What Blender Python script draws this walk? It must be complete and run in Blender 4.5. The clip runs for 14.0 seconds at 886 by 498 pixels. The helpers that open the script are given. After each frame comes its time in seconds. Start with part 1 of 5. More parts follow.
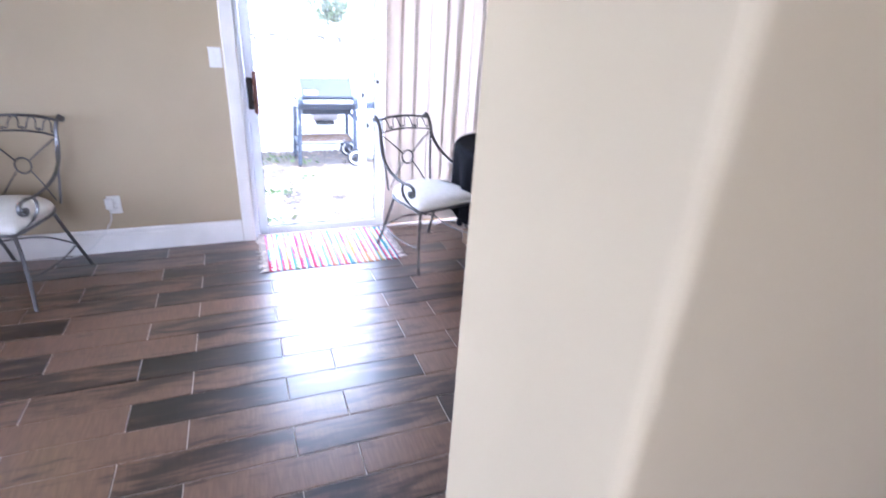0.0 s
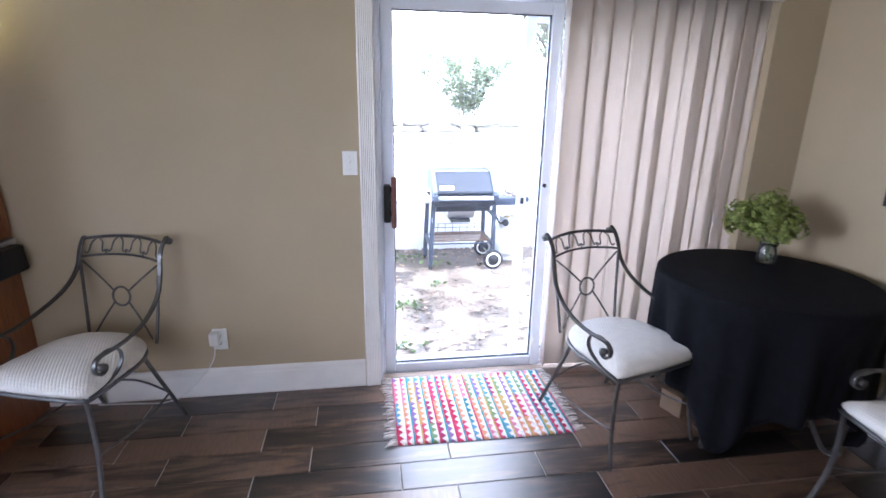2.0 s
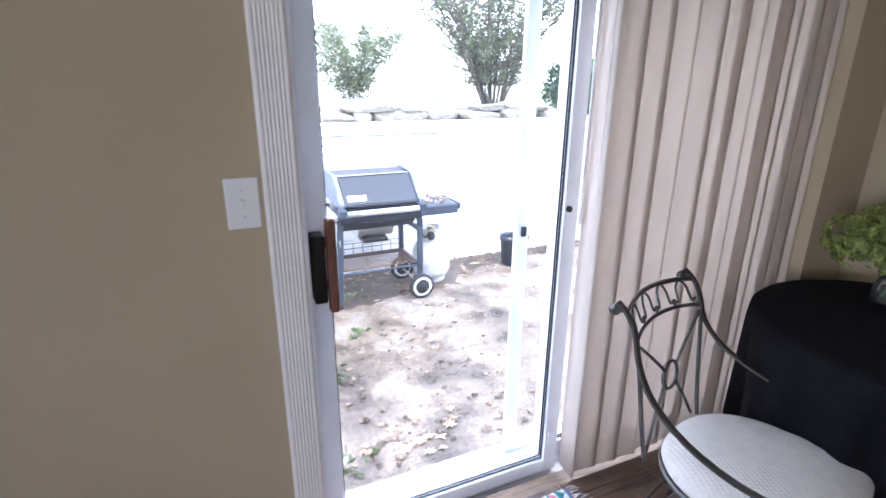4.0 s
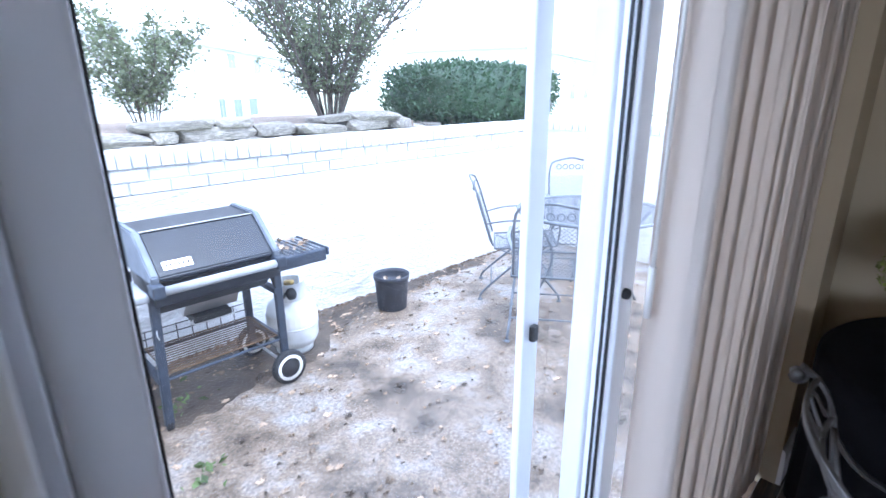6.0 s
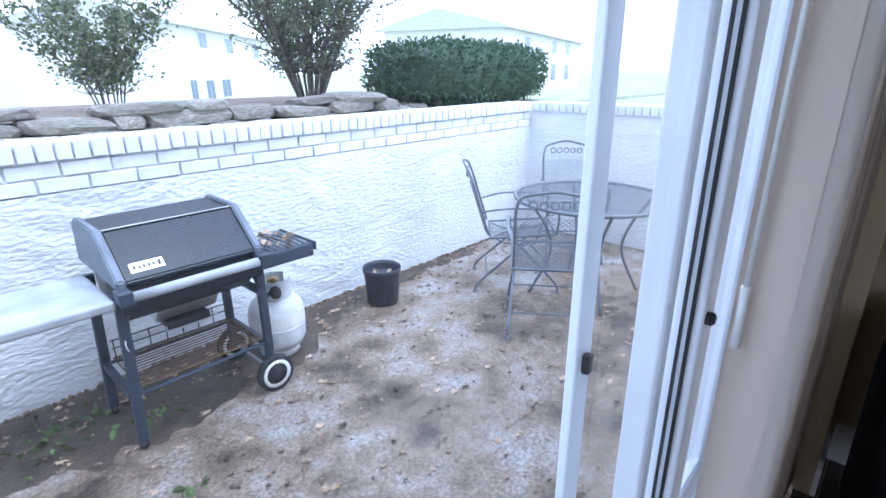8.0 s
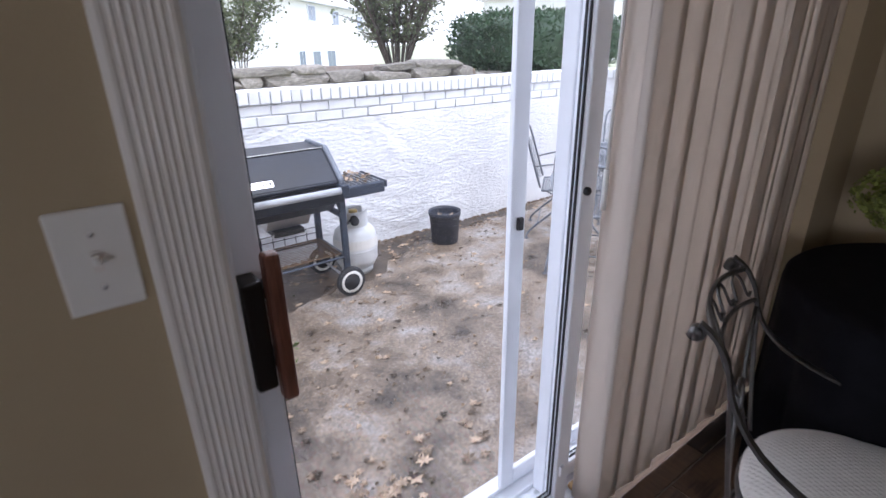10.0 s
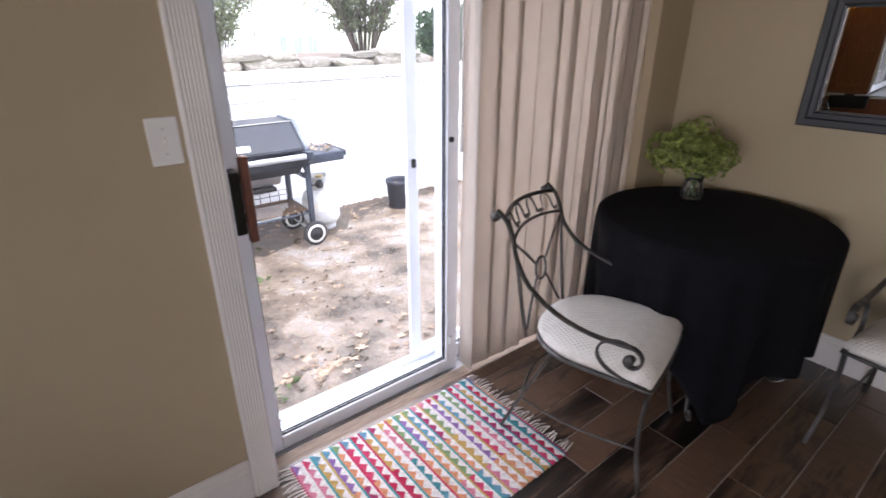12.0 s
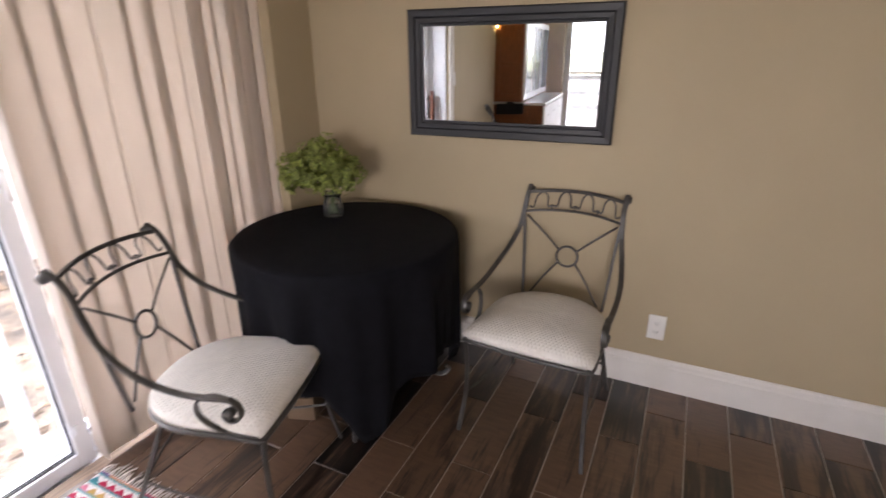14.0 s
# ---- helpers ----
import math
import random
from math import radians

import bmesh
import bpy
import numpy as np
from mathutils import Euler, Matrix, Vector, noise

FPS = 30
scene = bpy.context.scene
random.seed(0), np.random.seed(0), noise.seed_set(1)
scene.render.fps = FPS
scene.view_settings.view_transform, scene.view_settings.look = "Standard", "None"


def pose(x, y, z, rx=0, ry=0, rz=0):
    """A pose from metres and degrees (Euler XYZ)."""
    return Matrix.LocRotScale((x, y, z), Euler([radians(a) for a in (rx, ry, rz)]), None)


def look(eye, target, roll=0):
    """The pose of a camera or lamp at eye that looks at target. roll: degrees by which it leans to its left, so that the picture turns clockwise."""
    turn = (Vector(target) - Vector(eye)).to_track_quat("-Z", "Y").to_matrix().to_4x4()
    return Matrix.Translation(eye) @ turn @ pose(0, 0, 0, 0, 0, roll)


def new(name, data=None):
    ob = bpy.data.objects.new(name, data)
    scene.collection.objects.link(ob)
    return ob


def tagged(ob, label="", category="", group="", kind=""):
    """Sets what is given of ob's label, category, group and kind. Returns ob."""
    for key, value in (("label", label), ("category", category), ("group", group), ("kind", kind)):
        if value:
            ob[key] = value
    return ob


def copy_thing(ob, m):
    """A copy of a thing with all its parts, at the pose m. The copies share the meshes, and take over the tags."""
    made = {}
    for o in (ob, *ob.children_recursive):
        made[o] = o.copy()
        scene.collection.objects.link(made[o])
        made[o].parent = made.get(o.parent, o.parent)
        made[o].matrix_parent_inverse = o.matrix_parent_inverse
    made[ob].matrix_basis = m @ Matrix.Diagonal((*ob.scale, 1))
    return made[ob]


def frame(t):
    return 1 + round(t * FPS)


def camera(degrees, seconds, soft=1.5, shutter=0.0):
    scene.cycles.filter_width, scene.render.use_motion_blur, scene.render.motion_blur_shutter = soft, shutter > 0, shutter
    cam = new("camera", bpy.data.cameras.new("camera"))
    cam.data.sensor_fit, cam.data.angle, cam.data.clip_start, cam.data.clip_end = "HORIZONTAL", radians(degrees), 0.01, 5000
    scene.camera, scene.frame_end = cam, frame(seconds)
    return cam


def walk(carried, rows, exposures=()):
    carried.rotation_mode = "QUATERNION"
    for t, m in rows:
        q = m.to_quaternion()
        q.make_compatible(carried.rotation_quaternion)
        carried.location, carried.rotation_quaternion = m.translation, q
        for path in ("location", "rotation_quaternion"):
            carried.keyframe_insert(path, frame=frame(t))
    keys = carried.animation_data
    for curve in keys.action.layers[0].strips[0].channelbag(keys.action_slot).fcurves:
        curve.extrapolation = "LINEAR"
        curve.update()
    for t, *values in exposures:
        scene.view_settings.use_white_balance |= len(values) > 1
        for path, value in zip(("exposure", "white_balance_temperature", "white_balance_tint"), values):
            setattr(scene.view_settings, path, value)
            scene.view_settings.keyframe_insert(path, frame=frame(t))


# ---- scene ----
cam = camera(82.1, 14.0, shutter=0.4)
PATH = [
    (0, (0.082, -0.095, 1.512), (0.772, 1.589, 0.682), 3.6),
    (0.5, (0.093, 0.06, 1.57), (0.619, 1.863, 0.884), 3.5),
    (1, (0.12, 0.277, 1.576), (0.512, 2.133, 0.943), 2.4),
    (1.5, (0.08, 0.588, 1.537), (0.399, 2.47, 0.94), 1.5),
    (2, (0.041, 0.948, 1.525), (0.336, 2.841, 0.949), 0.9),
    (2.5, (-0.004, 1.296, 1.517), (0.318, 3.181, 0.932), -0.2),
    (3, (-0.082, 1.602, 1.497), (0.358, 3.457, 0.892), -0.4),
    (3.2, (-0.111, 1.725, 1.488), (0.392, 3.562, 0.875), -0.1),
    (5.3, (0.028, 2.985, 1.469), (1.238, 4.452, 0.853), 0.0),
    (5.5, (0.043, 3.057, 1.471), (1.301, 4.486, 0.859), -0.1),
    (6, (0.108, 3.217, 1.445), (1.455, 4.569, 0.849), -0.4),
    (6.5, (0.191, 3.431, 1.437), (1.580, 4.706, 0.812), -0.3),
    (7, (0.195, 3.434, 1.436), (1.588, 4.711, 0.800), -0.5),
    (7.5, (0.197, 3.437, 1.435), (1.598, 4.704, 0.787), -0.2),
    (8, (0.202, 3.439, 1.433), (1.587, 4.721, 0.772), -0.4),
    (8.2, (0.212, 3.433, 1.430), (1.578, 4.731, 0.760), -0.6),
    (10.3, (-0.086, 2.696, 1.419), (0.983, 4.204, 0.654), -1.0),
    (10.5, (-0.126, 2.61, 1.424), (0.93, 4.119, 0.645), -0.9),
    (11, (-0.269, 2.381, 1.42), (0.783, 3.877, 0.612), -0.1),
    (11.5, (-0.337, 2.211, 1.442), (0.753, 3.67, 0.616), 0.5),
    (12, (-0.268, 2.056, 1.462), (0.874, 3.493, 0.669), 0.1),
    (12.5, (-0.131, 1.873, 1.463), (1.092, 3.262, 0.705), -0.5),
    (13, (-0.039, 1.749, 1.446), (1.336, 3.001, 0.708), -0.6),
    (13.5, (0.071, 1.687, 1.432), (1.608, 2.742, 0.706), -0.4),
    (14, (0.229, 1.694, 1.443), (1.908, 2.502, 0.719), -0.5),
]
EXPOSURES = [(0.0, 2.95, 4950, 21), (0.6, 2.5, 4700, 17), (1.2, 2.25, 5050, 17), (3.0, 2.12, 5250, 18), (4.2, 1.6, 5350, 17), (5.4, 1.4, 5300, 16), (6.0, 1.12, 5050, 14), (6.6, 0.72, 4950, 13),
             (8.2, 0.38, 5000, 13), (9.3, 0.28, 5700, 17), (10.5, 0.40, 5850, 20), (11.2, 0.75, 5950, 20), (12.0, 1.35, 6050, 20), (13.0, 1.75, 6050, 20), (13.5, 1.85, 6200, 20), (14.0, 1.9, 6500, 21)]
walk(cam, [(t, look(eye, target, roll)) for t, eye, target, roll in PATH], EXPOSURES)

# brightness of the sky, of the west window lamp and of the added rear fill
SKY, LEFT_W, BACK_W = 0.15, 3.4, 1.6
# armchair poses
CHAIR_A = (1.205, 2.955, 0, 0, 0, 17)
CHAIR_B = (-1.165, 3.075, 0, 0, 0, -18)
CHAIR_C = (2.012, 2.105, 0, 0, 0, -93)

# ---------------------------------------------------------------- world, sun, large lights
world = bpy.data.worlds.new("sky")
scene.world = world
world.use_nodes = True
_n, _l = world.node_tree.nodes, world.node_tree.links
sky = _n.new("ShaderNodeTexSky")
sky.sky_type, sky.sun_disc = "NISHITA", False
sky.sun_elevation, sky.sun_rotation = radians(48), radians(20)
sky.air_density, sky.dust_density = 1.0, 4.0
mixw = _n.new("ShaderNodeMixRGB")
mixw.inputs[0].default_value = 0.62
mixw.inputs[2].default_value = (19.0, 19.6, 20.5, 1)
_l.new(sky.outputs[0], mixw.inputs[1])
_l.new(mixw.outputs[0], _n["Background"].inputs[0])
_n["Background"].inputs[1].default_value = SKY

sun_data = bpy.data.lights.new("sun", "SUN")
sun_data.energy, sun_data.angle, sun_data.color = 1.9, radians(25), (1.0, 0.97, 0.92)
sun = new("sun", sun_data)
sun.matrix_world = look((0, 0, 10), (-1.5, 3.5, 3.0))


def fill_lamp(name, eye, target, w, h, watts, colour, spread=180):
    d = bpy.data.lights.new(name, "AREA")
    d.spread = radians(spread)
    d.shape, d.size, d.size_y, d.energy, d.color = "RECTANGLE", w, h, watts, colour
    ob = new(name, d)
    ob.matrix_world = look(eye, target)
    return ob


# stands in for west window daylight, narrowed and aimed at the east wall
fill_lamp("fill_light", (-3.62, 0.95, 1.5), (2.4, 2.45, 1.2), 1.0, 1.2, LEFT_W, (1.0, 0.97, 0.93), 60)
# warm fill added behind the camera, no such source is seen
fill_lamp("fill_light", (-1.2, -3.04, 1.5), (1.1, 3.4, 0.9), 1.9, 1.2, BACK_W, (1.0, 0.80, 0.58), 80)


# ---------------------------------------------------------------- materials
def material(name, colour, rough=0.5, metal=0.0, vary=0.15, scale=6.0, bump=0.0, bump_scale=60.0, stretch=(1, 1, 1),
             rand=0.0, trans=0.0, spec=0.5, dark=None, stain=0.0, stain_scale=1.5, island=False, sheen=0.0):
    """Principled surface with grain at two scales, optional stains, object-random tint and fine relief."""
    m = bpy.data.materials.new(name)
    m.use_nodes = True
    n, l = m.node_tree.nodes, m.node_tree.links
    p = n["Principled BSDF"]
    tc = n.new("ShaderNodeTexCoord")
    mp = n.new("ShaderNodeMapping")
    mp.inputs["Scale"].default_value = stretch
    l.new(tc.outputs["Object"], mp.inputs[0])
    a = n.new("ShaderNodeTexNoise")
    a.inputs["Scale"].default_value, a.inputs["Detail"].default_value = scale, 6
    l.new(mp.outputs[0], a.inputs["Vector"])
    ramp = n.new("ShaderNodeValToRGB")
    c = Vector(colour[:3])
    d = Vector(dark) if dark else c * (1 - vary)
    b = c if dark else c * (1 + vary * 0.6)
    ramp.color_ramp.elements[0].position, ramp.color_ramp.elements[1].position = 0.32, 0.68
    ramp.color_ramp.elements[0].color, ramp.color_ramp.elements[1].color = (*d, 1), (*b, 1)
    l.new(a.outputs["Fac"], ramp.inputs[0])
    out = ramp.outputs[0]
    if stain:
        s = n.new("ShaderNodeTexNoise")
        s.inputs["Scale"].default_value, s.inputs["Detail"].default_value = stain_scale, 4
        l.new(tc.outputs["Object"], s.inputs["Vector"])
        sr = n.new("ShaderNodeMapRange")
        sr.inputs[1].default_value, sr.inputs[2].default_value = 0.35, 0.65
        sr.inputs[3].default_value, sr.inputs[4].default_value = 1 - stain, 1 + stain * 0.3
        l.new(s.outputs["Fac"], sr.inputs[0])
        mm = n.new("ShaderNodeMixRGB")
        mm.blend_type, mm.inputs[0].default_value = "MULTIPLY", 1.0
        l.new(out, mm.inputs[1])
        l.new(sr.outputs[0], mm.inputs[2])
        out = mm.outputs[0]
    if rand or island:
        if island:
            oi = n.new("ShaderNodeNewGeometry")
            src = oi.outputs["Random Per Island"]
        else:
            oi = n.new("ShaderNodeObjectInfo")
            src = oi.outputs["Random"]
        rr = n.new("ShaderNodeMapRange")
        rr.inputs[3].default_value, rr.inputs[4].default_value = 1 - rand, 1 + rand
        l.new(src, rr.inputs[0])
        mm = n.new("ShaderNodeMixRGB")
        mm.blend_type, mm.inputs[0].default_value = "MULTIPLY", 1.0
        l.new(out, mm.inputs[1])
        l.new(rr.outputs[0], mm.inputs[2])
        out = mm.outputs[0]
    l.new(out, p.inputs["Base Color"])
    p.inputs["Roughness"].default_value, p.inputs["Metallic"].default_value = rough, metal
    p.inputs["Specular IOR Level"].default_value = spec
    p.inputs["Sheen Weight"].default_value = sheen
    if trans:
        # thin cloth lets daylight through
        t = n.new("ShaderNodeBsdfTranslucent")
        l.new(out, t.inputs[0])
        mx = n.new("ShaderNodeMixShader")
        mx.inputs[0].default_value = trans
        l.new(p.outputs[0], mx.inputs[1])
        l.new(t.outputs[0], mx.inputs[2])
        l.new(mx.outputs[0], n["Material Output"].inputs[0])
    if bump:
        f = n.new("ShaderNodeTexNoise")
        f.inputs["Scale"].default_value, f.inputs["Detail"].default_value = bump_scale, 5
        l.new(mp.outputs[0], f.inputs["Vector"])
        bp = n.new("ShaderNodeBump")
        bp.inputs["Strength"].default_value, bp.inputs["Distance"].default_value = bump, 0.01
        l.new(f.outputs["Fac"], bp.inputs["Height"])
        l.new(bp.outputs[0], p.inputs["Normal"])
    return m


def glass_material(name, tint=(0.96, 0.98, 0.98), veil=0.0):
    m = bpy.data.materials.new(name)
    m.use_nodes = True
    n, l = m.node_tree.nodes, m.node_tree.links
    n.remove(n["Principled BSDF"])
    fr = n.new("ShaderNodeFresnel")
    fr.inputs[0].default_value = 1.5
    t, g, mx = n.new("ShaderNodeBsdfTransparent"), n.new("ShaderNodeBsdfGlossy"), n.new("ShaderNodeMixShader")
    t.inputs[0].default_value = (*tint, 1)
    g.inputs["Roughness"].default_value = 0.012
    l.new(fr.outputs[0], mx.inputs[0])
    l.new(t.outputs[0], mx.inputs[1])
    l.new(g.outputs[0], mx.inputs[2])
    # pale blue translucent layer mixed in to imitate haze over the view
    du, m2 = n.new("ShaderNodeBsdfTranslucent"), n.new("ShaderNodeMixShader")
    du.inputs[0].default_value = (0.85, 0.9, 1.0, 1)
    m2.inputs[0].default_value = veil
    l.new(mx.outputs[0], m2.inputs[1])
    l.new(du.outputs[0], m2.inputs[2])
    l.new(m2.outputs[0], n["Material Output"].inputs[0])
    return m


WALL = material("wall_paint", (0.45, 0.368, 0.240), 0.75, vary=0.03, scale=2.5, bump=0.06, bump_scale=220, stain=0.03)
TRIM = material("trim_paint", (0.80, 0.77, 0.73), 0.45, vary=0.03, scale=8, bump=0.03, bump_scale=40, stain=0.05, stain_scale=6)
CEIL = material("ceiling_paint", (0.78, 0.77, 0.74), 0.9, vary=0.03, bump=0.2, bump_scale=120)
VINYL = material("white_vinyl", (0.80, 0.82, 0.86), 0.35, vary=0.03, scale=4, stain=0.06, stain_scale=5)
GASKET = material("black_gasket", (0.012, 0.012, 0.014), 0.6, vary=0.2)
GLASS = glass_material("pane_glass", veil=0.015)
GROUT = material("grout", (0.58, 0.53, 0.48), 0.85, vary=0.2, scale=40, bump=0.2, bump_scale=200)
IRON = material("pewter_iron", (0.13, 0.125, 0.12), 0.38, 0.75, vary=0.3, scale=14, bump=0.12, bump_scale=90)
SEAT = material("quilted_cream_cloth", (0.72, 0.68, 0.62), 0.9, vary=0.05, scale=30, bump=0.0, sheen=0.2)
CLOTH = material("black_tablecloth", (0.005, 0.005, 0.007), 0.9, vary=0.3, scale=25, bump=0.12, bump_scale=300, spec=0.15)
BLIND = material("blind_fabric", (0.74, 0.67, 0.60), 0.85, vary=0.04, scale=5, bump=0.12, bump_scale=160, stretch=(1, 1, 0.12), trans=0.46)
DARKFRAME = material("charcoal_frame", (0.014, 0.014, 0.017), 0.42, vary=0.2, scale=10, bump=0.05, bump_scale=60)
MIRROR = material("mirror_glass", (0.88, 0.89, 0.88), 0.006, 1.0, vary=0.0)
BRONZE = material("black_bronze", (0.02, 0.017, 0.015), 0.4, 0.5, vary=0.2)
HANDLEWOOD = material("reddish_wood", (0.17, 0.062, 0.035), 0.45, vary=0.35, scale=30, stretch=(6, 6, 0.6))
CABWOOD = material("orange_oak", (0.26, 0.084, 0.023), 0.35, vary=0.3, scale=14, stretch=(8, 8, 0.7), bump=0.06, bump_scale=60)
CABWHITE = material("painted_cabinet_white", (0.74, 0.75, 0.76), 0.3, vary=0.04)
BLACKCLOTH = material("black_canvas", (0.009, 0.009, 0.011), 0.8, vary=0.3, scale=40, bump=0.3, bump_scale=80)
PLASTIC = material("white_plastic", (0.82, 0.81, 0.78), 0.35, vary=0.02)
CORD = material("white_cord", (0.70, 0.69, 0.66), 0.5, vary=0.05)
SLOT = material("dark_slot", (0.03, 0.03, 0.03), 0.6)
STEEL = material("bright_steel", (0.62, 0.62, 0.62), 0.3, 0.9, vary=0.1)
BRASS = material("worn_brass", (0.42, 0.30, 0.10), 0.35, 0.9, vary=0.2)
# outdoors
STUCCO = material("white_stucco", (0.80, 0.81, 0.83), 0.85, vary=0.04, scale=4, bump=1.0, bump_scale=24, stretch=(1, 1, 2.0), stain=0.08, stain_scale=2)
STUCCO.node_tree.nodes["Bump"].inputs["Distance"].default_value = 0.015
WHITEBRICK = material("white_painted_brick", (0.80, 0.81, 0.82), 0.8, vary=0.06, scale=10, bump=0.35, bump_scale=50, rand=0.05, stain=0.08, stain_scale=6)
STONE = material("field_stone", (0.33, 0.30, 0.26), 0.9, vary=0.4, scale=7, bump=0.6, bump_scale=18, rand=0.25, stain=0.3, stain_scale=5)
SOIL = material("leaf_mould", (0.20, 0.15, 0.11), 0.95, vary=0.4, scale=20, bump=0.6, bump_scale=50)
LAWN = material("pale_lawn", (0.34, 0.36, 0.24), 0.95, vary=0.25, scale=3, bump=0.4, bump_scale=40)
BARK = material("grey_bark", (0.13, 0.11, 0.09), 0.9, vary=0.4, scale=20, stretch=(3, 3, 0.6), bump=0.4, bump_scale=30)
LEAF = material("shrub_leaf", (0.16, 0.19, 0.10), 0.5, vary=0.25, scale=9, island=True, rand=0.45, trans=0.25)
HEDGELEAF = material("hedge_leaf", (0.055, 0.105, 0.05), 0.5, vary=0.25, scale=9, island=True, rand=0.45, trans=0.2)
BLACKENAMEL = material("grill_enamel", (0.009, 0.0125, 0.021), 0.32, 0.0, vary=0.25, scale=5, stain=0.3, stain_scale=7, bump=0.03, bump_scale=80, spec=0.4)
GREYPLASTIC = material("weathered_grey_plastic", (0.42, 0.44, 0.47), 0.55, vary=0.12, scale=9, stain=0.25, stain_scale=7)
LIDEND = material("cast_lid_end", (0.15, 0.17, 0.205), 0.5, 0.2, vary=0.2, scale=12, stain=0.15, stain_scale=10)
BLUEGREY = material("powder_coated_steel", (0.045, 0.058, 0.085), 0.45, 0.2, vary=0.2, scale=12, stain=0.2, stain_scale=12)
RUST = material("rusty_wire", (0.16, 0.10, 0.055), 0.7, 0.3, vary=0.4, scale=40)
TANK = material("tank_enamel", (0.72, 0.74, 0.76), 0.4, vary=0.05, scale=9, stain=0.15, stain_scale=9)
RUBBER = material("black_rubber", (0.018, 0.018, 0.02), 0.7, vary=0.2)
POT = material("black_nursery_plastic", (0.034, 0.039, 0.055), 0.5, vary=0.2, scale=12, stain=0.3, stain_scale=10)
PATIOIRON = material("grey_patio_iron", (0.17, 0.185, 0.21), 0.5, 0.3, vary=0.2, scale=20)
DRYLEAF = material("fallen_leaf", (0.36, 0.27, 0.19), 0.75, vary=0.3, scale=20, island=True, rand=0.8, trans=0.1)
PETAL = material("hydrangea_petal", (0.27, 0.32, 0.075), 0.7, vary=0.3, scale=25, island=True, rand=0.4, trans=0.25)
STEM = material("green_stem", (0.09, 0.14, 0.04), 0.6)
HOUSE = material("pale_siding", (0.78, 0.77, 0.75), 0.8, vary=0.05, scale=2)
REDBRICK = material("red_brick_far", (0.34, 0.16, 0.11), 0.9, vary=0.2, scale=6)
ROOF = material("pale_grey_shingle", (0.58, 0.58, 0.60), 0.9, vary=0.25, scale=12)
FARGLASS = material("far_window_glass", (0.16, 0.20, 0.26), 0.15, vary=0.1)
CARD = material("brown_cardboard", (0.17, 0.11, 0.065), 0.85, vary=0.1)
SILLWOOD = material("worn_threshold_wood", (0.22, 0.15, 0.10), 0.6, vary=0.35, scale=12, stretch=(0.8, 8, 8), bump=0.15)
DOWEL = material("pine_dowel", (0.52, 0.33, 0.15), 0.55, vary=0.15, scale=12, stretch=(0.6, 8, 8))


def seat_relief():
    """Fine lattice quilting woven into the seat cloth."""
    n, l = SEAT.node_tree.nodes, SEAT.node_tree.links
    p = n["Principled BSDF"]
    tc = n.new("ShaderNodeTexCoord")
    add = None
    for ang in (35, -35):
        mp = n.new("ShaderNodeMapping")
        mp.inputs["Rotation"].default_value = (0, 0, radians(ang))
        l.new(tc.outputs["Object"], mp.inputs[0])
        w = n.new("ShaderNodeTexWave")
        w.inputs["Scale"].default_value, w.inputs["Distortion"].default_value = 26, 0.6
        l.new(mp.outputs[0], w.inputs["Vector"])
        if add is None:
            add = w.outputs["Fac"]
        else:
            mth = n.new("ShaderNodeMath")
            mth.operation = "MULTIPLY"
            l.new(add, mth.inputs[0])
            l.new(w.outputs["Fac"], mth.inputs[1])
            add = mth.outputs[0]
    bp = n.new("ShaderNodeBump")
    bp.inputs["Strength"].default_value, bp.inputs["Distance"].default_value = 0.4, 0.006
    l.new(add, bp.inputs["Height"])
    l.new(bp.outputs[0], p.inputs["Normal"])


seat_relief()


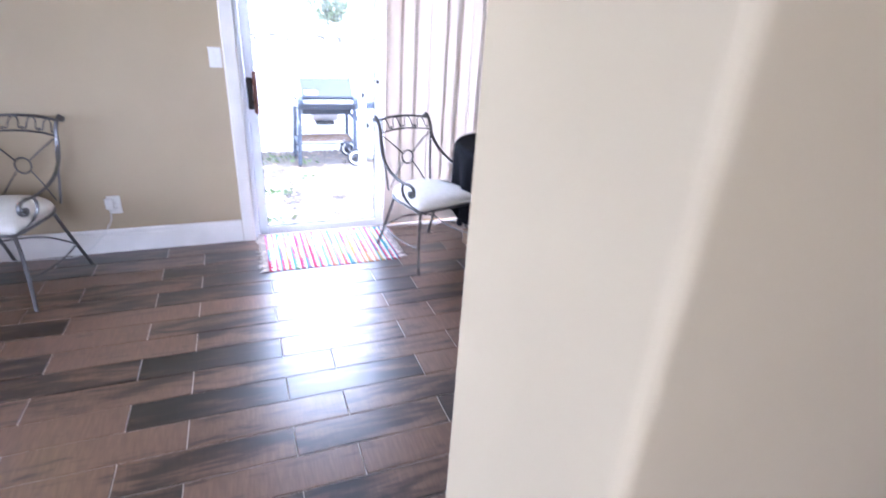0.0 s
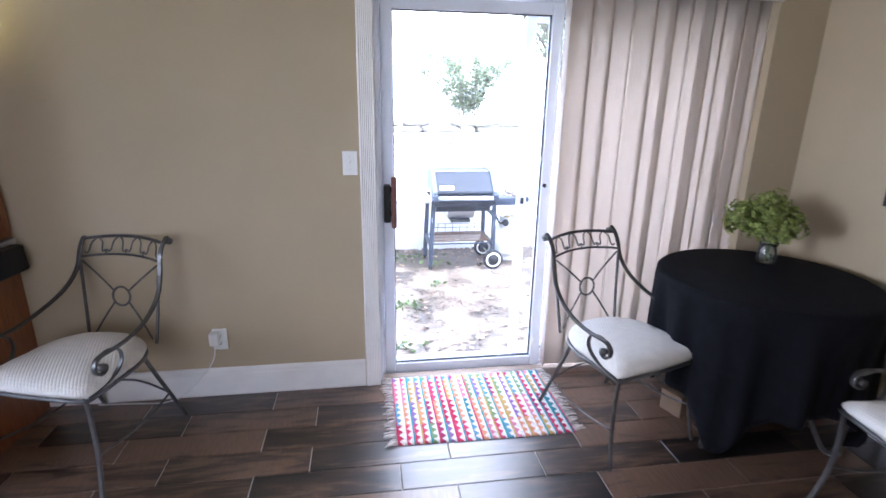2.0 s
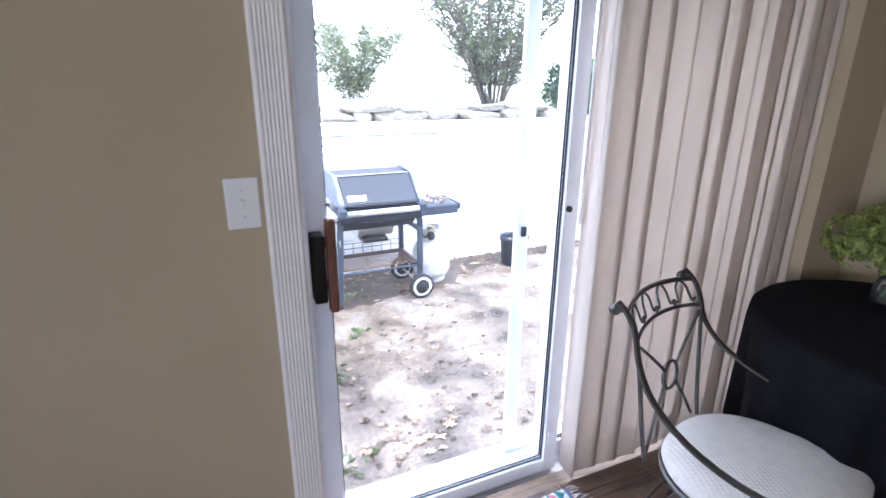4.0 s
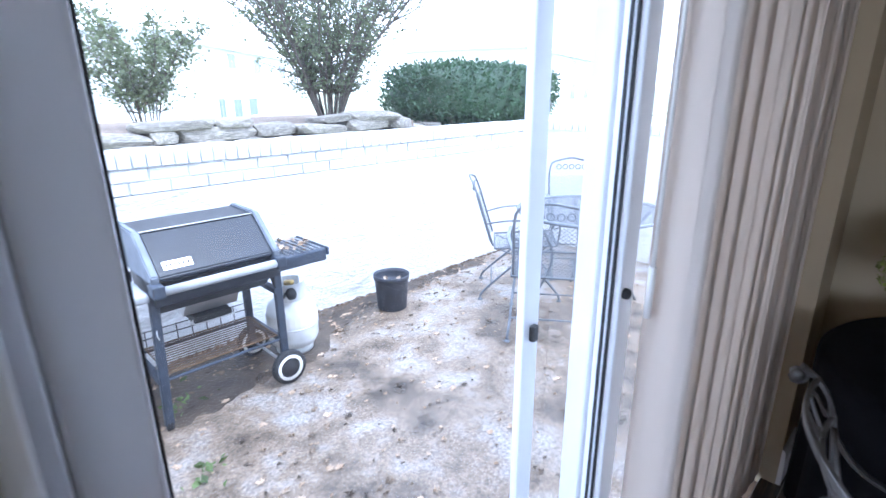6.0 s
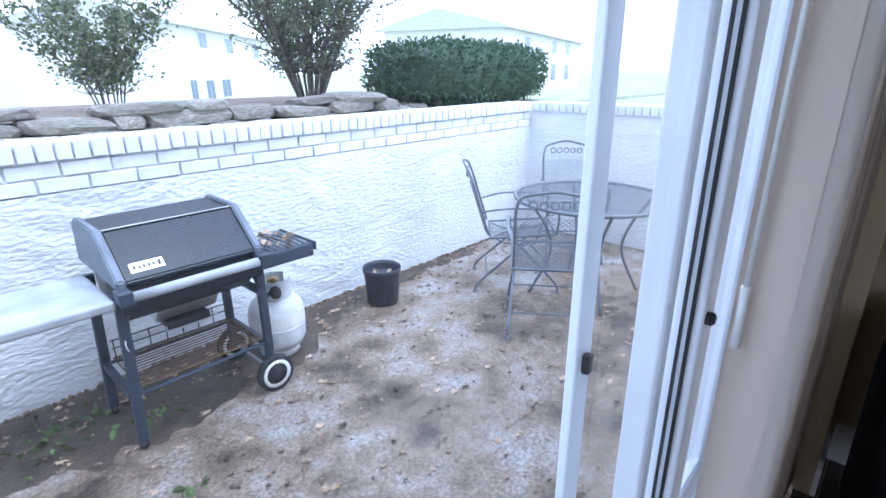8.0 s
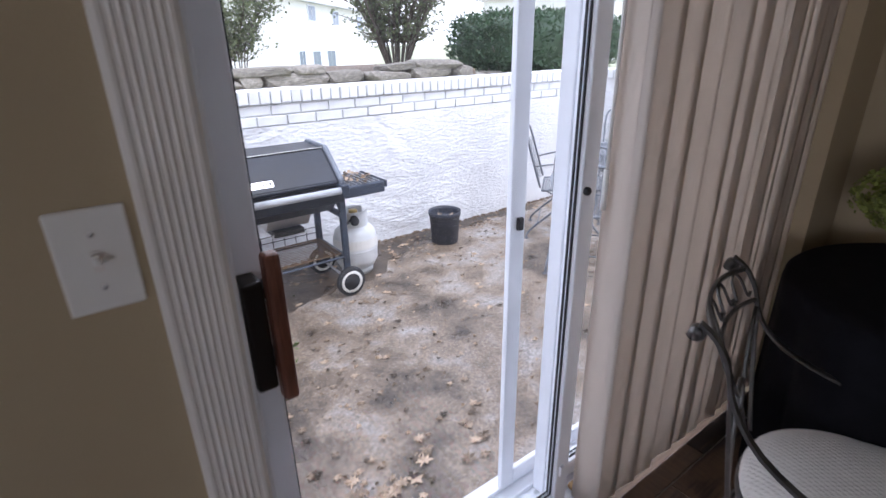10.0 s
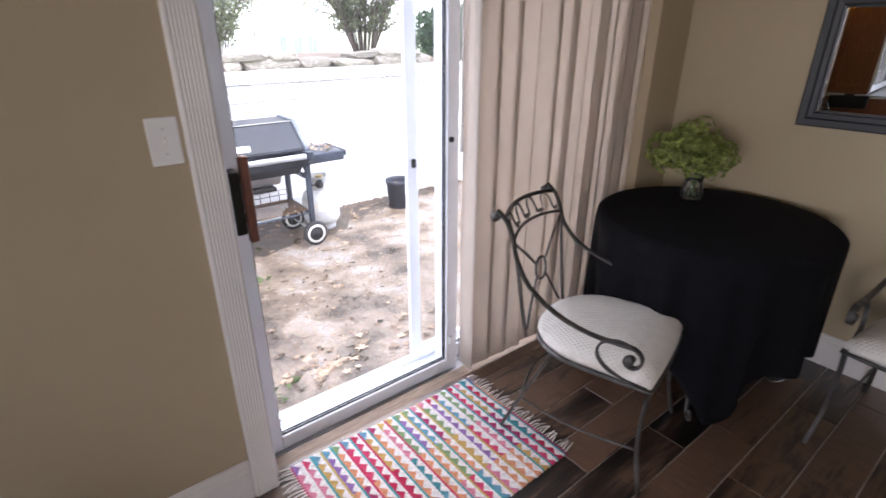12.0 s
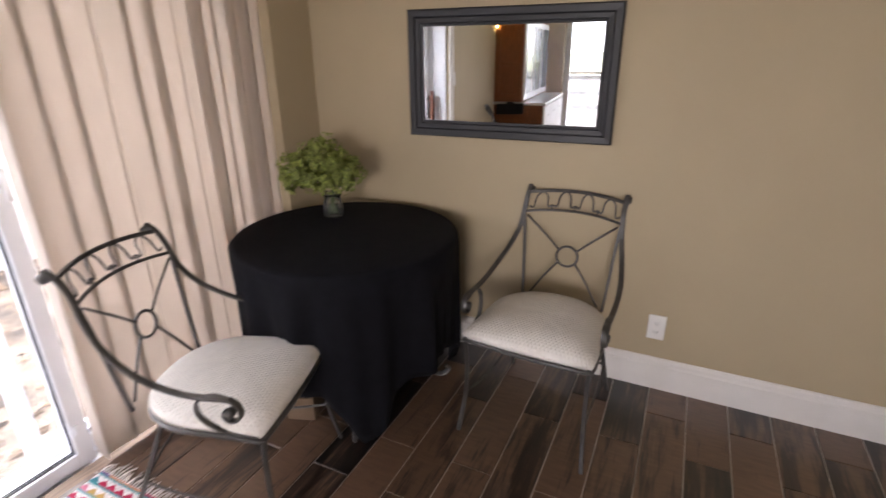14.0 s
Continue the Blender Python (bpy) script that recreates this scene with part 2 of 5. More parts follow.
def plank_material():
    """Wood-look porcelain: brown to charcoal boards with streaked grain, each board its own tone."""
    m = bpy.data.materials.new("wood_look_tile")
    m.use_nodes = True
    n, l = m.node_tree.nodes, m.node_tree.links
    p = n["Principled BSDF"]
    tc, oi = n.new("ShaderNodeTexCoord"), n.new("ShaderNodeObjectInfo")
    off = n.new("ShaderNodeVectorMath")
    off.operation = "MULTIPLY_ADD"
    comb = n.new("ShaderNodeCombineXYZ")
    for i in range(3):
        l.new(oi.outputs["Random"], comb.inputs[i])
    l.new(comb.outputs[0], off.inputs[0])
    off.inputs[1].default_value = (17, 31, 5)
    l.new(tc.outputs["Object"], off.inputs[2])

    def grain(scale, sx, sy, detail, dist=0.0):
        mp = n.new("ShaderNodeMapping")
        mp.inputs["Scale"].default_value = (sx, sy, 1)
        l.new(off.outputs[0], mp.inputs[0])
        t = n.new("ShaderNodeTexNoise")
        t.inputs["Scale"].default_value, t.inputs["Detail"].default_value = scale, detail
        t.inputs["Distortion"].default_value = dist
        l.new(mp.outputs[0], t.inputs["Vector"])
        return t.outputs["Fac"]

    broad, fine, saw = grain(3.0, 0.9, 5.0, 4, 0.8), grain(16.0, 0.5, 6.0, 6), grain(26.0, 4.0, 0.5, 3)
    mix1 = n.new("ShaderNodeMath")
    mix1.operation = "MULTIPLY_ADD"
    mix1.inputs[1].default_value = 0.45
    l.new(fine, mix1.inputs[0])
    l.new(broad, mix1.inputs[2])
    tone = n.new("ShaderNodeMath")
    tone.operation = "MULTIPLY_ADD"
    tone.inputs[1].default_value = 0.42
    l.new(oi.outputs["Random"], tone.inputs[0])
    l.new(mix1.outputs[0], tone.inputs[2])
    r = n.new("ShaderNodeValToRGB")
    e = r.color_ramp.elements
    e[0].position, e[0].color = 0.68, (0.008, 0.0072, 0.0066, 1)
    e[1].position, e[1].color = 1.0, (0.148, 0.086, 0.053, 1)
    k = e.new(0.84)
    k.color = (0.034, 0.0205, 0.0140, 1)
    l.new(tone.outputs[0], r.inputs[0])
    sm = n.new("ShaderNodeMapRange")
    sm.inputs[1].default_value, sm.inputs[2].default_value, sm.inputs[3].default_value, sm.inputs[4].default_value = 0.35, 0.7, 0.8, 1.12
    l.new(saw, sm.inputs[0])
    mul = n.new("ShaderNodeMixRGB")
    mul.blend_type, mul.inputs[0].default_value = "MULTIPLY", 1
    l.new(r.outputs[0], mul.inputs[1])
    l.new(sm.outputs[0], mul.inputs[2])
    l.new(mul.outputs[0], p.inputs["Base Color"])
    p.inputs["Coat IOR"].default_value, p.inputs["Specular IOR Level"].default_value = 1.55, 0.15
    p.inputs["Coat Weight"].default_value, p.inputs["Coat Roughness"].default_value = 1.0, 0.29
    rg = n.new("ShaderNodeMapRange")
    rg.inputs[3].default_value, rg.inputs[4].default_value = 0.30, 0.48
    l.new(fine, rg.inputs[0])
    l.new(rg.outputs[0], p.inputs["Roughness"])
    bp = n.new("ShaderNodeBump")
    bp.inputs["Strength"].default_value, bp.inputs["Distance"].default_value = 0.18, 0.004
    l.new(mix1.outputs[0], bp.inputs["Height"])
    l.new(bp.outputs[0], p.inputs["Normal"])
    return m


PLANK = plank_material()


def patio_material():
    """Wet worn concrete: grey with brown silt, pale dry patches and a damp sheen."""
    m = bpy.data.materials.new("wet_patio_concrete")
    m.use_nodes = True
    n, l = m.node_tree.nodes, m.node_tree.links
    p = n["Principled BSDF"]
    tc = n.new("ShaderNodeTexCoord")

    def noise_at(scale, detail=6, rough=0.6):
        t = n.new("ShaderNodeTexNoise")
        t.inputs["Scale"].default_value, t.inputs["Detail"].default_value, t.inputs["Roughness"].default_value = scale, detail, rough
        l.new(tc.outputs["Object"], t.inputs["Vector"])
        return t.outputs["Fac"]

    big, mid, fine = noise_at(0.8), noise_at(3.2), noise_at(70, 5)
    r = n.new("ShaderNodeValToRGB")
    e = r.color_ramp.elements
    e[0].position, e[0].color = 0.38, (0.055, 0.039, 0.025, 1)
    e[1].position, e[1].color = 0.64, (0.385, 0.367, 0.355, 1)
    k = e.new(0.5)
    k.color = (0.235, 0.180, 0.130, 1)
    mx = n.new("ShaderNodeMath")
    mx.operation = "MULTIPLY_ADD"
    mx.inputs[1].default_value = 0.5
    l.new(mid, mx.inputs[0])
    hb = n.new("ShaderNodeMath")
    hb.operation = "MULTIPLY"
    hb.inputs[1].default_value = 0.5
    l.new(big, hb.inputs[0])
    l.new(hb.outputs[0], mx.inputs[2])
    l.new(mx.outputs[0], r.inputs[0])
    fm = n.new("ShaderNodeMapRange")
    fm.inputs[1].default_value, fm.inputs[2].default_value, fm.inputs[3].default_value, fm.inputs[4].default_value = 0.32, 0.68, 0.50, 1.42
    l.new(fine, fm.inputs[0])
    mul = n.new("ShaderNodeMixRGB")
    mul.blend_type, mul.inputs[0].default_value = "MULTIPLY", 1
    l.new(r.outputs[0], mul.inputs[1])
    l.new(fm.outputs[0], mul.inputs[2])
    l.new(mul.outputs[0], p.inputs["Base Color"])
    rg = n.new("ShaderNodeMapRange")
    rg.inputs[1].default_value, rg.inputs[2].default_value, rg.inputs[3].default_value, rg.inputs[4].default_value = 0.4, 0.62, 0.20, 0.60
    l.new(big, rg.inputs[0])
    l.new(rg.outputs[0], p.inputs["Roughness"])
    bp = n.new("ShaderNodeBump")
    bp.inputs["Strength"].default_value, bp.inputs["Distance"].default_value = 0.6, 0.008
    l.new(fine, bp.inputs["Height"])
    l.new(bp.outputs[0], p.inputs["Normal"])
    return m


PATIO = patio_material()


# ---------------------------------------------------------------- mesh helpers
def link(name, bm, mat, parent=None, smooth=False):
    me = bpy.data.meshes.new(name)
    bm.to_mesh(me)
    bm.free()
    me.materials.append(mat)
    if smooth:
        me.polygons.foreach_set("use_smooth", [True] * len(me.polygons))
    ob = new(name, me)
    ob.parent = parent
    return ob


def part(name, bm, mat, parent, label="", smooth=False):
    ob = link(name, bm, mat, parent, smooth)
    return tagged(ob, label) if label else ob


def thing(name, label, category, m=None, group=""):
    ob = new(name)
    if m is not None:
        ob.matrix_basis = m
    return tagged(ob, label, category, group)


def box(bm, x0, x1, y0, y1, z0, z1, bevel=0.0, seg=2, m=None):
    r = bmesh.ops.create_cube(bm, size=1)
    vs = r["verts"]
    for v in vs:
        v.co = Vector((x0 + (v.co.x + 0.5) * (x1 - x0), y0 + (v.co.y + 0.5) * (y1 - y0), z0 + (v.co.z + 0.5) * (z1 - z0)))
    if m is not None:
        for v in vs:
            v.co = m @ v.co
    if bevel:
        es = {e for v in vs for e in v.link_edges}
        bmesh.ops.bevel(bm, geom=list(es), offset=bevel, segments=seg, affect="EDGES", profile=0.5)
    return bm


def bx(*a, **k):
    return box(bmesh.new(), *a, **k)


def spline(pts, n=6, closed=False):
    """Catmull-Rom points through pts."""
    P = [Vector(p) for p in pts]
    out = []
    cnt = len(P)
    for i in range(cnt if closed else cnt - 1):
        if closed:
            a, b, c, d = P[i - 1], P[i], P[(i + 1) % cnt], P[(i + 2) % cnt]
        else:
            a, b, c, d = P[max(i - 1, 0)], P[i], P[i + 1], P[min(i + 2, cnt - 1)]
        for k in range(n):
            t = k / n
            out.append(0.5 * ((2 * b) + (c - a) * t + (2 * a - 5 * b + 4 * c - d) * t * t + (3 * b - a - 3 * c + d) * t ** 3))
    if not closed:
        out.append(P[-1])
    return out


def tube(bm, pts, r=0.006, sides=8, closed=False, flat=None, taper=None, side=None):
    """Sweeps a round bar, or a flat bar of (width, thickness), along pts."""
    P = [Vector(p) for p in pts]
    cnt = len(P)
    up = None
    rings = []
    for i in range(cnt):
        if closed:
            t = (P[(i + 1) % cnt] - P[i - 1]).normalized()
        else:
            t = (P[min(i + 1, cnt - 1)] - P[max(i - 1, 0)]).normalized()
        if side is not None:
            s = Vector(side)
            s = (s - t * s.dot(t)).normalized()
            up = t.cross(s)
        else:
            if up is None:
                ref = Vector((0, 0, 1)) if abs(t.z) < 0.9 else Vector((0, 1, 0))
                up = (ref - t * ref.dot(t)).normalized()
            else:
                up = (up - t * up.dot(t)).normalized()
            s = up.cross(t)
        k = 1.0 if taper is None else taper[0] + (taper[1] - taper[0]) * i / max(cnt - 1, 1)
        ring = []
        if flat:
            w, h = flat[0] * 0.5 * k, flat[1] * 0.5 * k
            cw = 0.75
            for a, b in ((cw, 1), (1, cw), (1, -cw), (cw, -1), (-cw, -1), (-1, -cw), (-1, cw), (-cw, 1)):
                ring.append(bm.verts.new(P[i] + s * w * a + up * h * b))
        else:
            for j in range(sides):
                a = 2 * math.pi * j / sides
                ring.append(bm.verts.new(P[i] + (s * math.cos(a) + up * math.sin(a)) * r * k))
        rings.append(ring)
    n = len(rings[0])
    for i in range(cnt if closed else cnt - 1):
        a, b = rings[i], rings[(i + 1) % cnt]
        for j in range(n):
            bm.faces.new((a[j], a[(j + 1) % n], b[(j + 1) % n], b[j]))
    if not closed:
        bm.faces.new(rings[0][::-1])
        bm.faces.new(rings[-1])
    return bm


def tb(*a, **k):
    return tube(bmesh.new(), *a, **k)


def lathe(bm, prof, seg=24, m=None, cap=True):
    rings = []
    for r, z in prof:
        ring = []
        for j in range(seg):
            a = 2 * math.pi * j / seg
            v = Vector((r * math.cos(a), r * math.sin(a), z))
            ring.append(bm.verts.new(m @ v if m is not None else v))
        rings.append(ring)
    for a, b in zip(rings, rings[1:]):
        for j in range(seg):
            bm.faces.new((a[j], a[(j + 1) % seg], b[(j + 1) % seg], b[j]))
    if cap:
        bm.faces.new(rings[0][::-1])
        bm.faces.new(rings[-1])
    return bm


def lt(*a, **k):
    return lathe(bmesh.new(), *a, **k)


def prism(bm, prof, x0, x1):
    """Extrudes a closed (y, z) outline from x0 to x1."""
    a = [bm.verts.new((x0, y, z)) for y, z in prof]
    b = [bm.verts.new((x1, y, z)) for y, z in prof]
    n = len(prof)
    for i in range(n):
        bm.faces.new((a[i], a[(i + 1) % n], b[(i + 1) % n], b[i]))
    bm.faces.new(a[::-1])
    bm.faces.new(b)
    bmesh.ops.recalc_face_normals(bm, faces=bm.faces)
    return bm


def structure(name, bm, mat, label="", smooth=False):
    return tagged(link(name, bm, mat, None, smooth), label, kind="structure")


# ---------------------------------------------------------------- plan
DY, OUT = 3.45, 3.86            # inner and outer face of the wall with the sliding door
RX, LX, BY, HT = 2.40, -3.60, -3.0, 2.44
DX0, DX1, DTOP = 0.095, 2.12, 2.115    # door opening
PZ, WY = -0.105, 6.30    # patio level, garden wall

bm = bmesh.new()
box(bm, LX - 0.25, DX0, DY, OUT, -0.3, HT)
box(bm, DX1, RX + 0.25, DY, OUT, -0.3, HT)
box(bm, DX0, DX1, DY, OUT, DTOP, HT)
structure("wall_north", bm, WALL, "taupe painted wall with a sliding door opening")
bm = bmesh.new()
box(bm, 0, 0.2, -3.3, 0.0, -0.3, HT)
east = structure("wall_east", bm, WALL, "taupe painted wall with a dark-framed mirror")
east.matrix_basis = pose(RX, DY, 0)
bm = bmesh.new()
box(bm, 0.422, RX + 0.6, 0.19, 0.645, -0.3, HT)
es = [e for e in bm.edges if abs(e.verts[0].co.x - 0.422) < 1e-4 and abs(e.verts[1].co.x - 0.422) < 1e-4 and abs(e.verts[0].co.z - e.verts[1].co.z) > 1]
bmesh.ops.bevel(bm, geom=es, offset=0.022, segments=6, affect="EDGES", profile=0.5)
structure("wall_partition", bm, WALL, "painted wall end with rounded corners beside the opening")
structure("wall_south", bx(LX - 0.25, -2.2, BY - 0.2, BY, -0.3, HT), WALL)
structure("wall_south", bx(-0.2, RX + 1.0, BY - 0.2, BY, -0.3, HT), WALL)
structure("wall_south", bx(-2.2, -0.2, BY - 0.2, BY, -0.3, 0.85), WALL)
structure("wall_south", bx(-2.2, -0.2, BY - 0.2, BY, 2.15, HT), WALL)
bm = bmesh.new()
box(bm, LX - 0.2, LX, BY, -0.30, -0.3, HT)
box(bm, LX - 0.2, LX, -0.30, 1.50, -0.3, 0.85)
box(bm, LX - 0.2, LX, -0.30, 1.50, 2.15, HT)
box(bm, LX - 0.2, LX, 1.50, 1.98, -0.3, HT)
box(bm, LX - 0.2, LX, 2.92, DY, -0.3, HT)
box(bm, LX - 0.2, LX, 1.98, 2.92, 2.1, HT)
structure("wall_west", bm, WALL)
structure("wall_east_rear", bx(RX + 0.6, RX + 0.8, BY, 0.2, -0.3, HT), WALL)
structure("ceiling", bx(LX - 0.25, RX + 0.8, BY - 0.2, OUT, HT + 0.004, HT + 0.15), CEIL)
structure("floor", bx(LX - 0.25, RX + 0.8, BY - 0.2, 3.50, -0.3, -0.004), GROUT, "grout bed under wood-look floor tiles")


def baseboard(name, length, m):
    """Tall painted skirting with a stepped top; runs along local x, front towards -y."""
    bm = bmesh.new()
    prism(bm, [(0, 0), (-0.016, 0), (-0.016, 0.118), (-0.012, 0.126), (-0.012, 0.142), (-0.007, 0.152), (0, 0.155)], 0, length)
    ob = structure(name, bm, TRIM, "tall white painted baseboard with a moulded top")
    ob.matrix_basis = m
    return ob


baseboard("baseboard", 1.575, pose(-1.56, DY, 0))
baseboard("baseboard", 0.195, pose(2.122, DY, 0))
baseboard("baseboard", 2.75, pose(RX, DY - 0.016, 0, 0, 0, -90))

# ---------------------------------------------------------------- sliding door
def fluted(x0, x1, z0, z1, name):
    """Casing board with three shallow flutes."""
    bm = bmesh.new()
    w = x1 - x0
    prof = [(x0, DY), (x0, DY - 0.018), (x0 + 0.006, DY - 0.022)]
    for i in range(7):
        c = x0 + w * (0.17 + 0.11 * i)
        prof += [(c - 0.0038, DY - 0.022), (c - 0.0015, DY - 0.0205), (c + 0.0015, DY - 0.0205), (c + 0.0038, DY - 0.022)]
    prof += [(x1 - 0.006, DY - 0.022), (x1, DY - 0.018), (x1, DY)]
    a = [bm.verts.new((x, y, z0)) for x, y in prof]
    b = [bm.verts.new((x, y, z1)) for x, y in prof]
    n = len(prof)
    for i in range(n):
        bm.faces.new((a[i], a[(i + 1) % n], b[(i + 1) % n], b[i]))
    bm.faces.new(a[::-1])
    bm.faces.new(b)
    bmesh.ops.recalc_face_normals(bm, faces=bm.faces)
    return structure(name, bm, TRIM, "white fluted door casing")


fluted(0.018, 0.097, 0.0, 2.18, "trim")
structure("trim", bx(0.0985, 2.119, 3.54, 3.60, 2.02, 2.114, bevel=0.003), TRIM, "white head board over the sliding door")

frame_ob = tagged(new("door_1"), "white vinyl sliding glass door, closed, with patio screen", "sliding door", kind="structure")
part("jamb", bx(0.098, 0.112, 3.475, 3.598, -0.06, 1.985, bevel=0.002), VINYL, frame_ob)
part("jamb", bx(0.098, 0.128, 3.60, 3.85, -0.06, 1.985, bevel=0.002), VINYL, frame_ob)
part("jamb", bx(2.085, 2.118, 3.60, 3.85, -0.06, 1.985, bevel=0.002), VINYL, frame_ob)
part("head", bx(0.098, 2.118, 3.54, 3.85, 1.988, 2.018, bevel=0.002), VINYL, frame_ob)
bm = bmesh.new()
box(bm, 0.098, 2.118, 3.585, 3.86, -0.11, -0.062)
for y in (3.665, 3.745, 3.80):
    box(bm, 0.13, 2.083, y, y + 0.006, -0.064, -0.045)
part("track", bm, VINYL, frame_ob, "white vinyl door track")
part("threshold", bx(0.098, 2.118, 3.502, 3.583, -0.12, -0.022, bevel=0.004), SILLWOOD, frame_ob, "worn brown wooden threshold")
part("dowel", tb([(1.12, 3.65, -0.040), (2.07, 3.65, -0.040)], 0.014, 10), DOWEL, frame_ob, "pine safety dowel in the track", True)


def leaf_panel(name, x0, x1, y0, y1, z0, z1, gx0, gx1, gz0, gz1, label):
    p = part(name, bx(x0, gx0, y0, y1, z0, z1, bevel=0.005), VINYL, frame_ob, label)
    part("stile", bx(gx1, x1, y0, y1, z0, z1, bevel=0.005), VINYL, p)
    part("rail", bx(gx0, gx1, y0 + 0.002, y1 - 0.002, z0, gz0, bevel=0.004), VINYL, p)
    part("rail", bx(gx0, gx1, y0 + 0.002, y1 - 0.002, gz1, z1, bevel=0.004), VINYL, p)
    ym = (y0 + y1) / 2
    bm = bmesh.new()
    g = 0.005
    for yy in (ym - 0.009, ym + 0.004):
        box(bm, gx0 - 0.001, gx0 + g, yy, yy + 0.005, gz0, gz1)
        box(bm, gx1 - g, gx1 + 0.001, yy, yy + 0.005, gz0, gz1)
        box(bm, gx0 + g, gx1 - g, yy, yy + 0.005, gz0 - 0.001, gz0 + g)
        box(bm, gx0 + g, gx1 - g, yy, yy + 0.005, gz1 - g, gz1 + 0.001)
    part("gasket", bm, GASKET, p)
    bm = bmesh.new()
    vs = [bm.verts.new(c) for c in ((gx0, ym, gz0), (gx1, ym, gz0), (gx1, ym, gz1), (gx0, ym, gz1))]
    bm.faces.new(vs)
    pane = part("pane", bm, GLASS, p)
    pane.visible_shadow = False
    return p


slider = leaf_panel("sliding_panel", 0.13, 1.062, 3.625, 3.672, -0.048, 1.98, 0.190, 1.002, 0.012, 1.925, "white vinyl sliding panel")
leaf_panel("fixed_panel", 1.02, 2.083, 3.69, 3.738, -0.048, 1.98, 1.08, 2.02, 0.02, 1.925, "white vinyl fixed panel")
scr = part("screen_door", bx(0.917, 0.974, 3.79, 3.81, -0.045, 1.97, bevel=0.004), VINYL, frame_ob, "white patio screen frame")
part("stile", bx(2.02, 2.08, 3.79, 3.81, -0.045, 1.97, bevel=0.004), VINYL, scr)
part("rail", bx(0.974, 2.02, 3.79, 3.81, -0.045, 0.02, bevel=0.004), VINYL, scr)
part("rail", bx(0.974, 2.02, 3.79, 3.81, 1.91, 1.97, bevel=0.004), VINYL, scr)
part("latch", bx(0.937, 0.956, 3.776, 3.79, 0.925, 0.962, bevel=0.003), BRONZE, scr, "small dark screen latch")
# lock body and wooden pull
lock = part("handle", bx(0.136, 0.171, 3.572, 3.626, 0.878, 1.078, bevel=0.006), BRONZE, slider, "black handle plate with reddish wooden pull")
part("grip", bx(0.174, 0.201, 3.562, 3.592, 0.850, 1.122, bevel=0.007), HANDLEWOOD, lock, "reddish brown wooden pull")
bm = bmesh.new()
box(bm, 0.168, 0.190, 3.59, 3.624, 0.91, 0.93)
box(bm, 0.168, 0.190, 3.59, 3.624, 1.04, 1.06)
part("bracket", bm, BRONZE, lock)
part("bumper", lt([(0.0, 0), (0.011, 0), (0.011, 0.010), (0.007, 0.014), (0.0, 0.014)], 12, pose(1.018, 3.626, 1.06, 90), cap=False), GASKET, slider, "round black bumper", True)
part("clip", bx(1.012, 1.032, 3.615, 3.626, 0.10, 0.14, bevel=0.003), VINYL, slider)

# ---------------------------------------------------------------- vertical blinds
blinds = thing("vertical_blinds", "cream fabric vertical blinds drawn to one side of the glass door", "blinds")
val = part("valance", bx(1.015, 2.124, 3.430, 3.446, 2.0, 2.11, bevel=0.003), TRIM, blinds, "cream valance board")
part("valance_return", bx(1.015, 1.029, 3.447, 3.53, 2.0, 2.11), TRIM, blinds)
part("headrail", bx(1.02, 2.115, 3.50, 3.538, 2.03, 2.062, bevel=0.003), PLASTIC, blinds, "white headrail")
rnd = random.Random(4)
# where each vane hangs and how far it is turned; daylight shows between some of them
VANES = [(1.052, 84), (1.104, -4), (1.210, -6), (1.312, -4), (1.437, -5), (1.540, -6), (1.626, -4),
         (1.752, -6), (1.812, -4), (1.922, -6), (2.000, -5), (2.060, -4)]
for i, (x, turn) in enumerate(VANES):
    u = i / (len(VANES) - 1)
    ang = radians(turn + rnd.uniform(-2, 2))
    bm = bmesh.new()
    cols = 9
    zb = 0.012 + rnd.uniform(-0.003, 0.008)
    zs = [zb + k * (2.03 - zb) / 10 for k in range(11)]
    sway = rnd.uniform(-0.004, 0.004)
    tw = rnd.uniform(-0.04, 0.04)
    grid = []
    for z in zs:
        row = []
        f = 1 - (z / 2.03)
        for k in range(cols):
            s = (k / (cols - 1) - 0.5) * (0.110 if i == 0 else 0.124)
            curve = 0.004 * (1 - (2 * k / (cols - 1) - 1) ** 2)
            a = ang + tw * f
            row.append(bm.verts.new((x + s * math.cos(a) - curve * math.sin(a) + sway * f, (3.545 if i == 0 else 3.512) + s * math.sin(a) + curve * math.cos(a) + sway * f * 0.6, z)))
        grid.append(row)
    for r0, r1 in zip(grid, grid[1:]):
        for k in range(cols - 1):
            bm.faces.new((r0[k], r0[k + 1], r1[k + 1], r1[k]))
    v = part("vane", bm, BLIND, blinds, smooth=True)
    md = v.modifiers.new("thick", "SOLIDIFY")
    md.thickness = 0.0012
wand = part("wand", tb([(1.035, 3.580, 2.0), (1.038, 3.583, 1.12)], 0.0045, 8), PLASTIC, blinds, "white tilt wand", True)
part("wand_tip", tb([(1.038, 3.583, 1.12), (1.038, 3.583, 1.015)], 0.0075, 8), PLASTIC, wand, "", True)


# ---------------------------------------------------------------- iron armchairs
def scroll(cx, cz, r0, r1, a0, a1, n=14):
    """Spiral in the local y, z plane as (y, z) pairs."""
    out = []
    for i in range(n + 1):
        t = i / n
        a = radians(a0 + (a1 - a0) * t)
        r = r0 + (r1 - r0) * t
        out.append((cx + r * math.cos(a), cz + r * math.sin(a)))
    return out


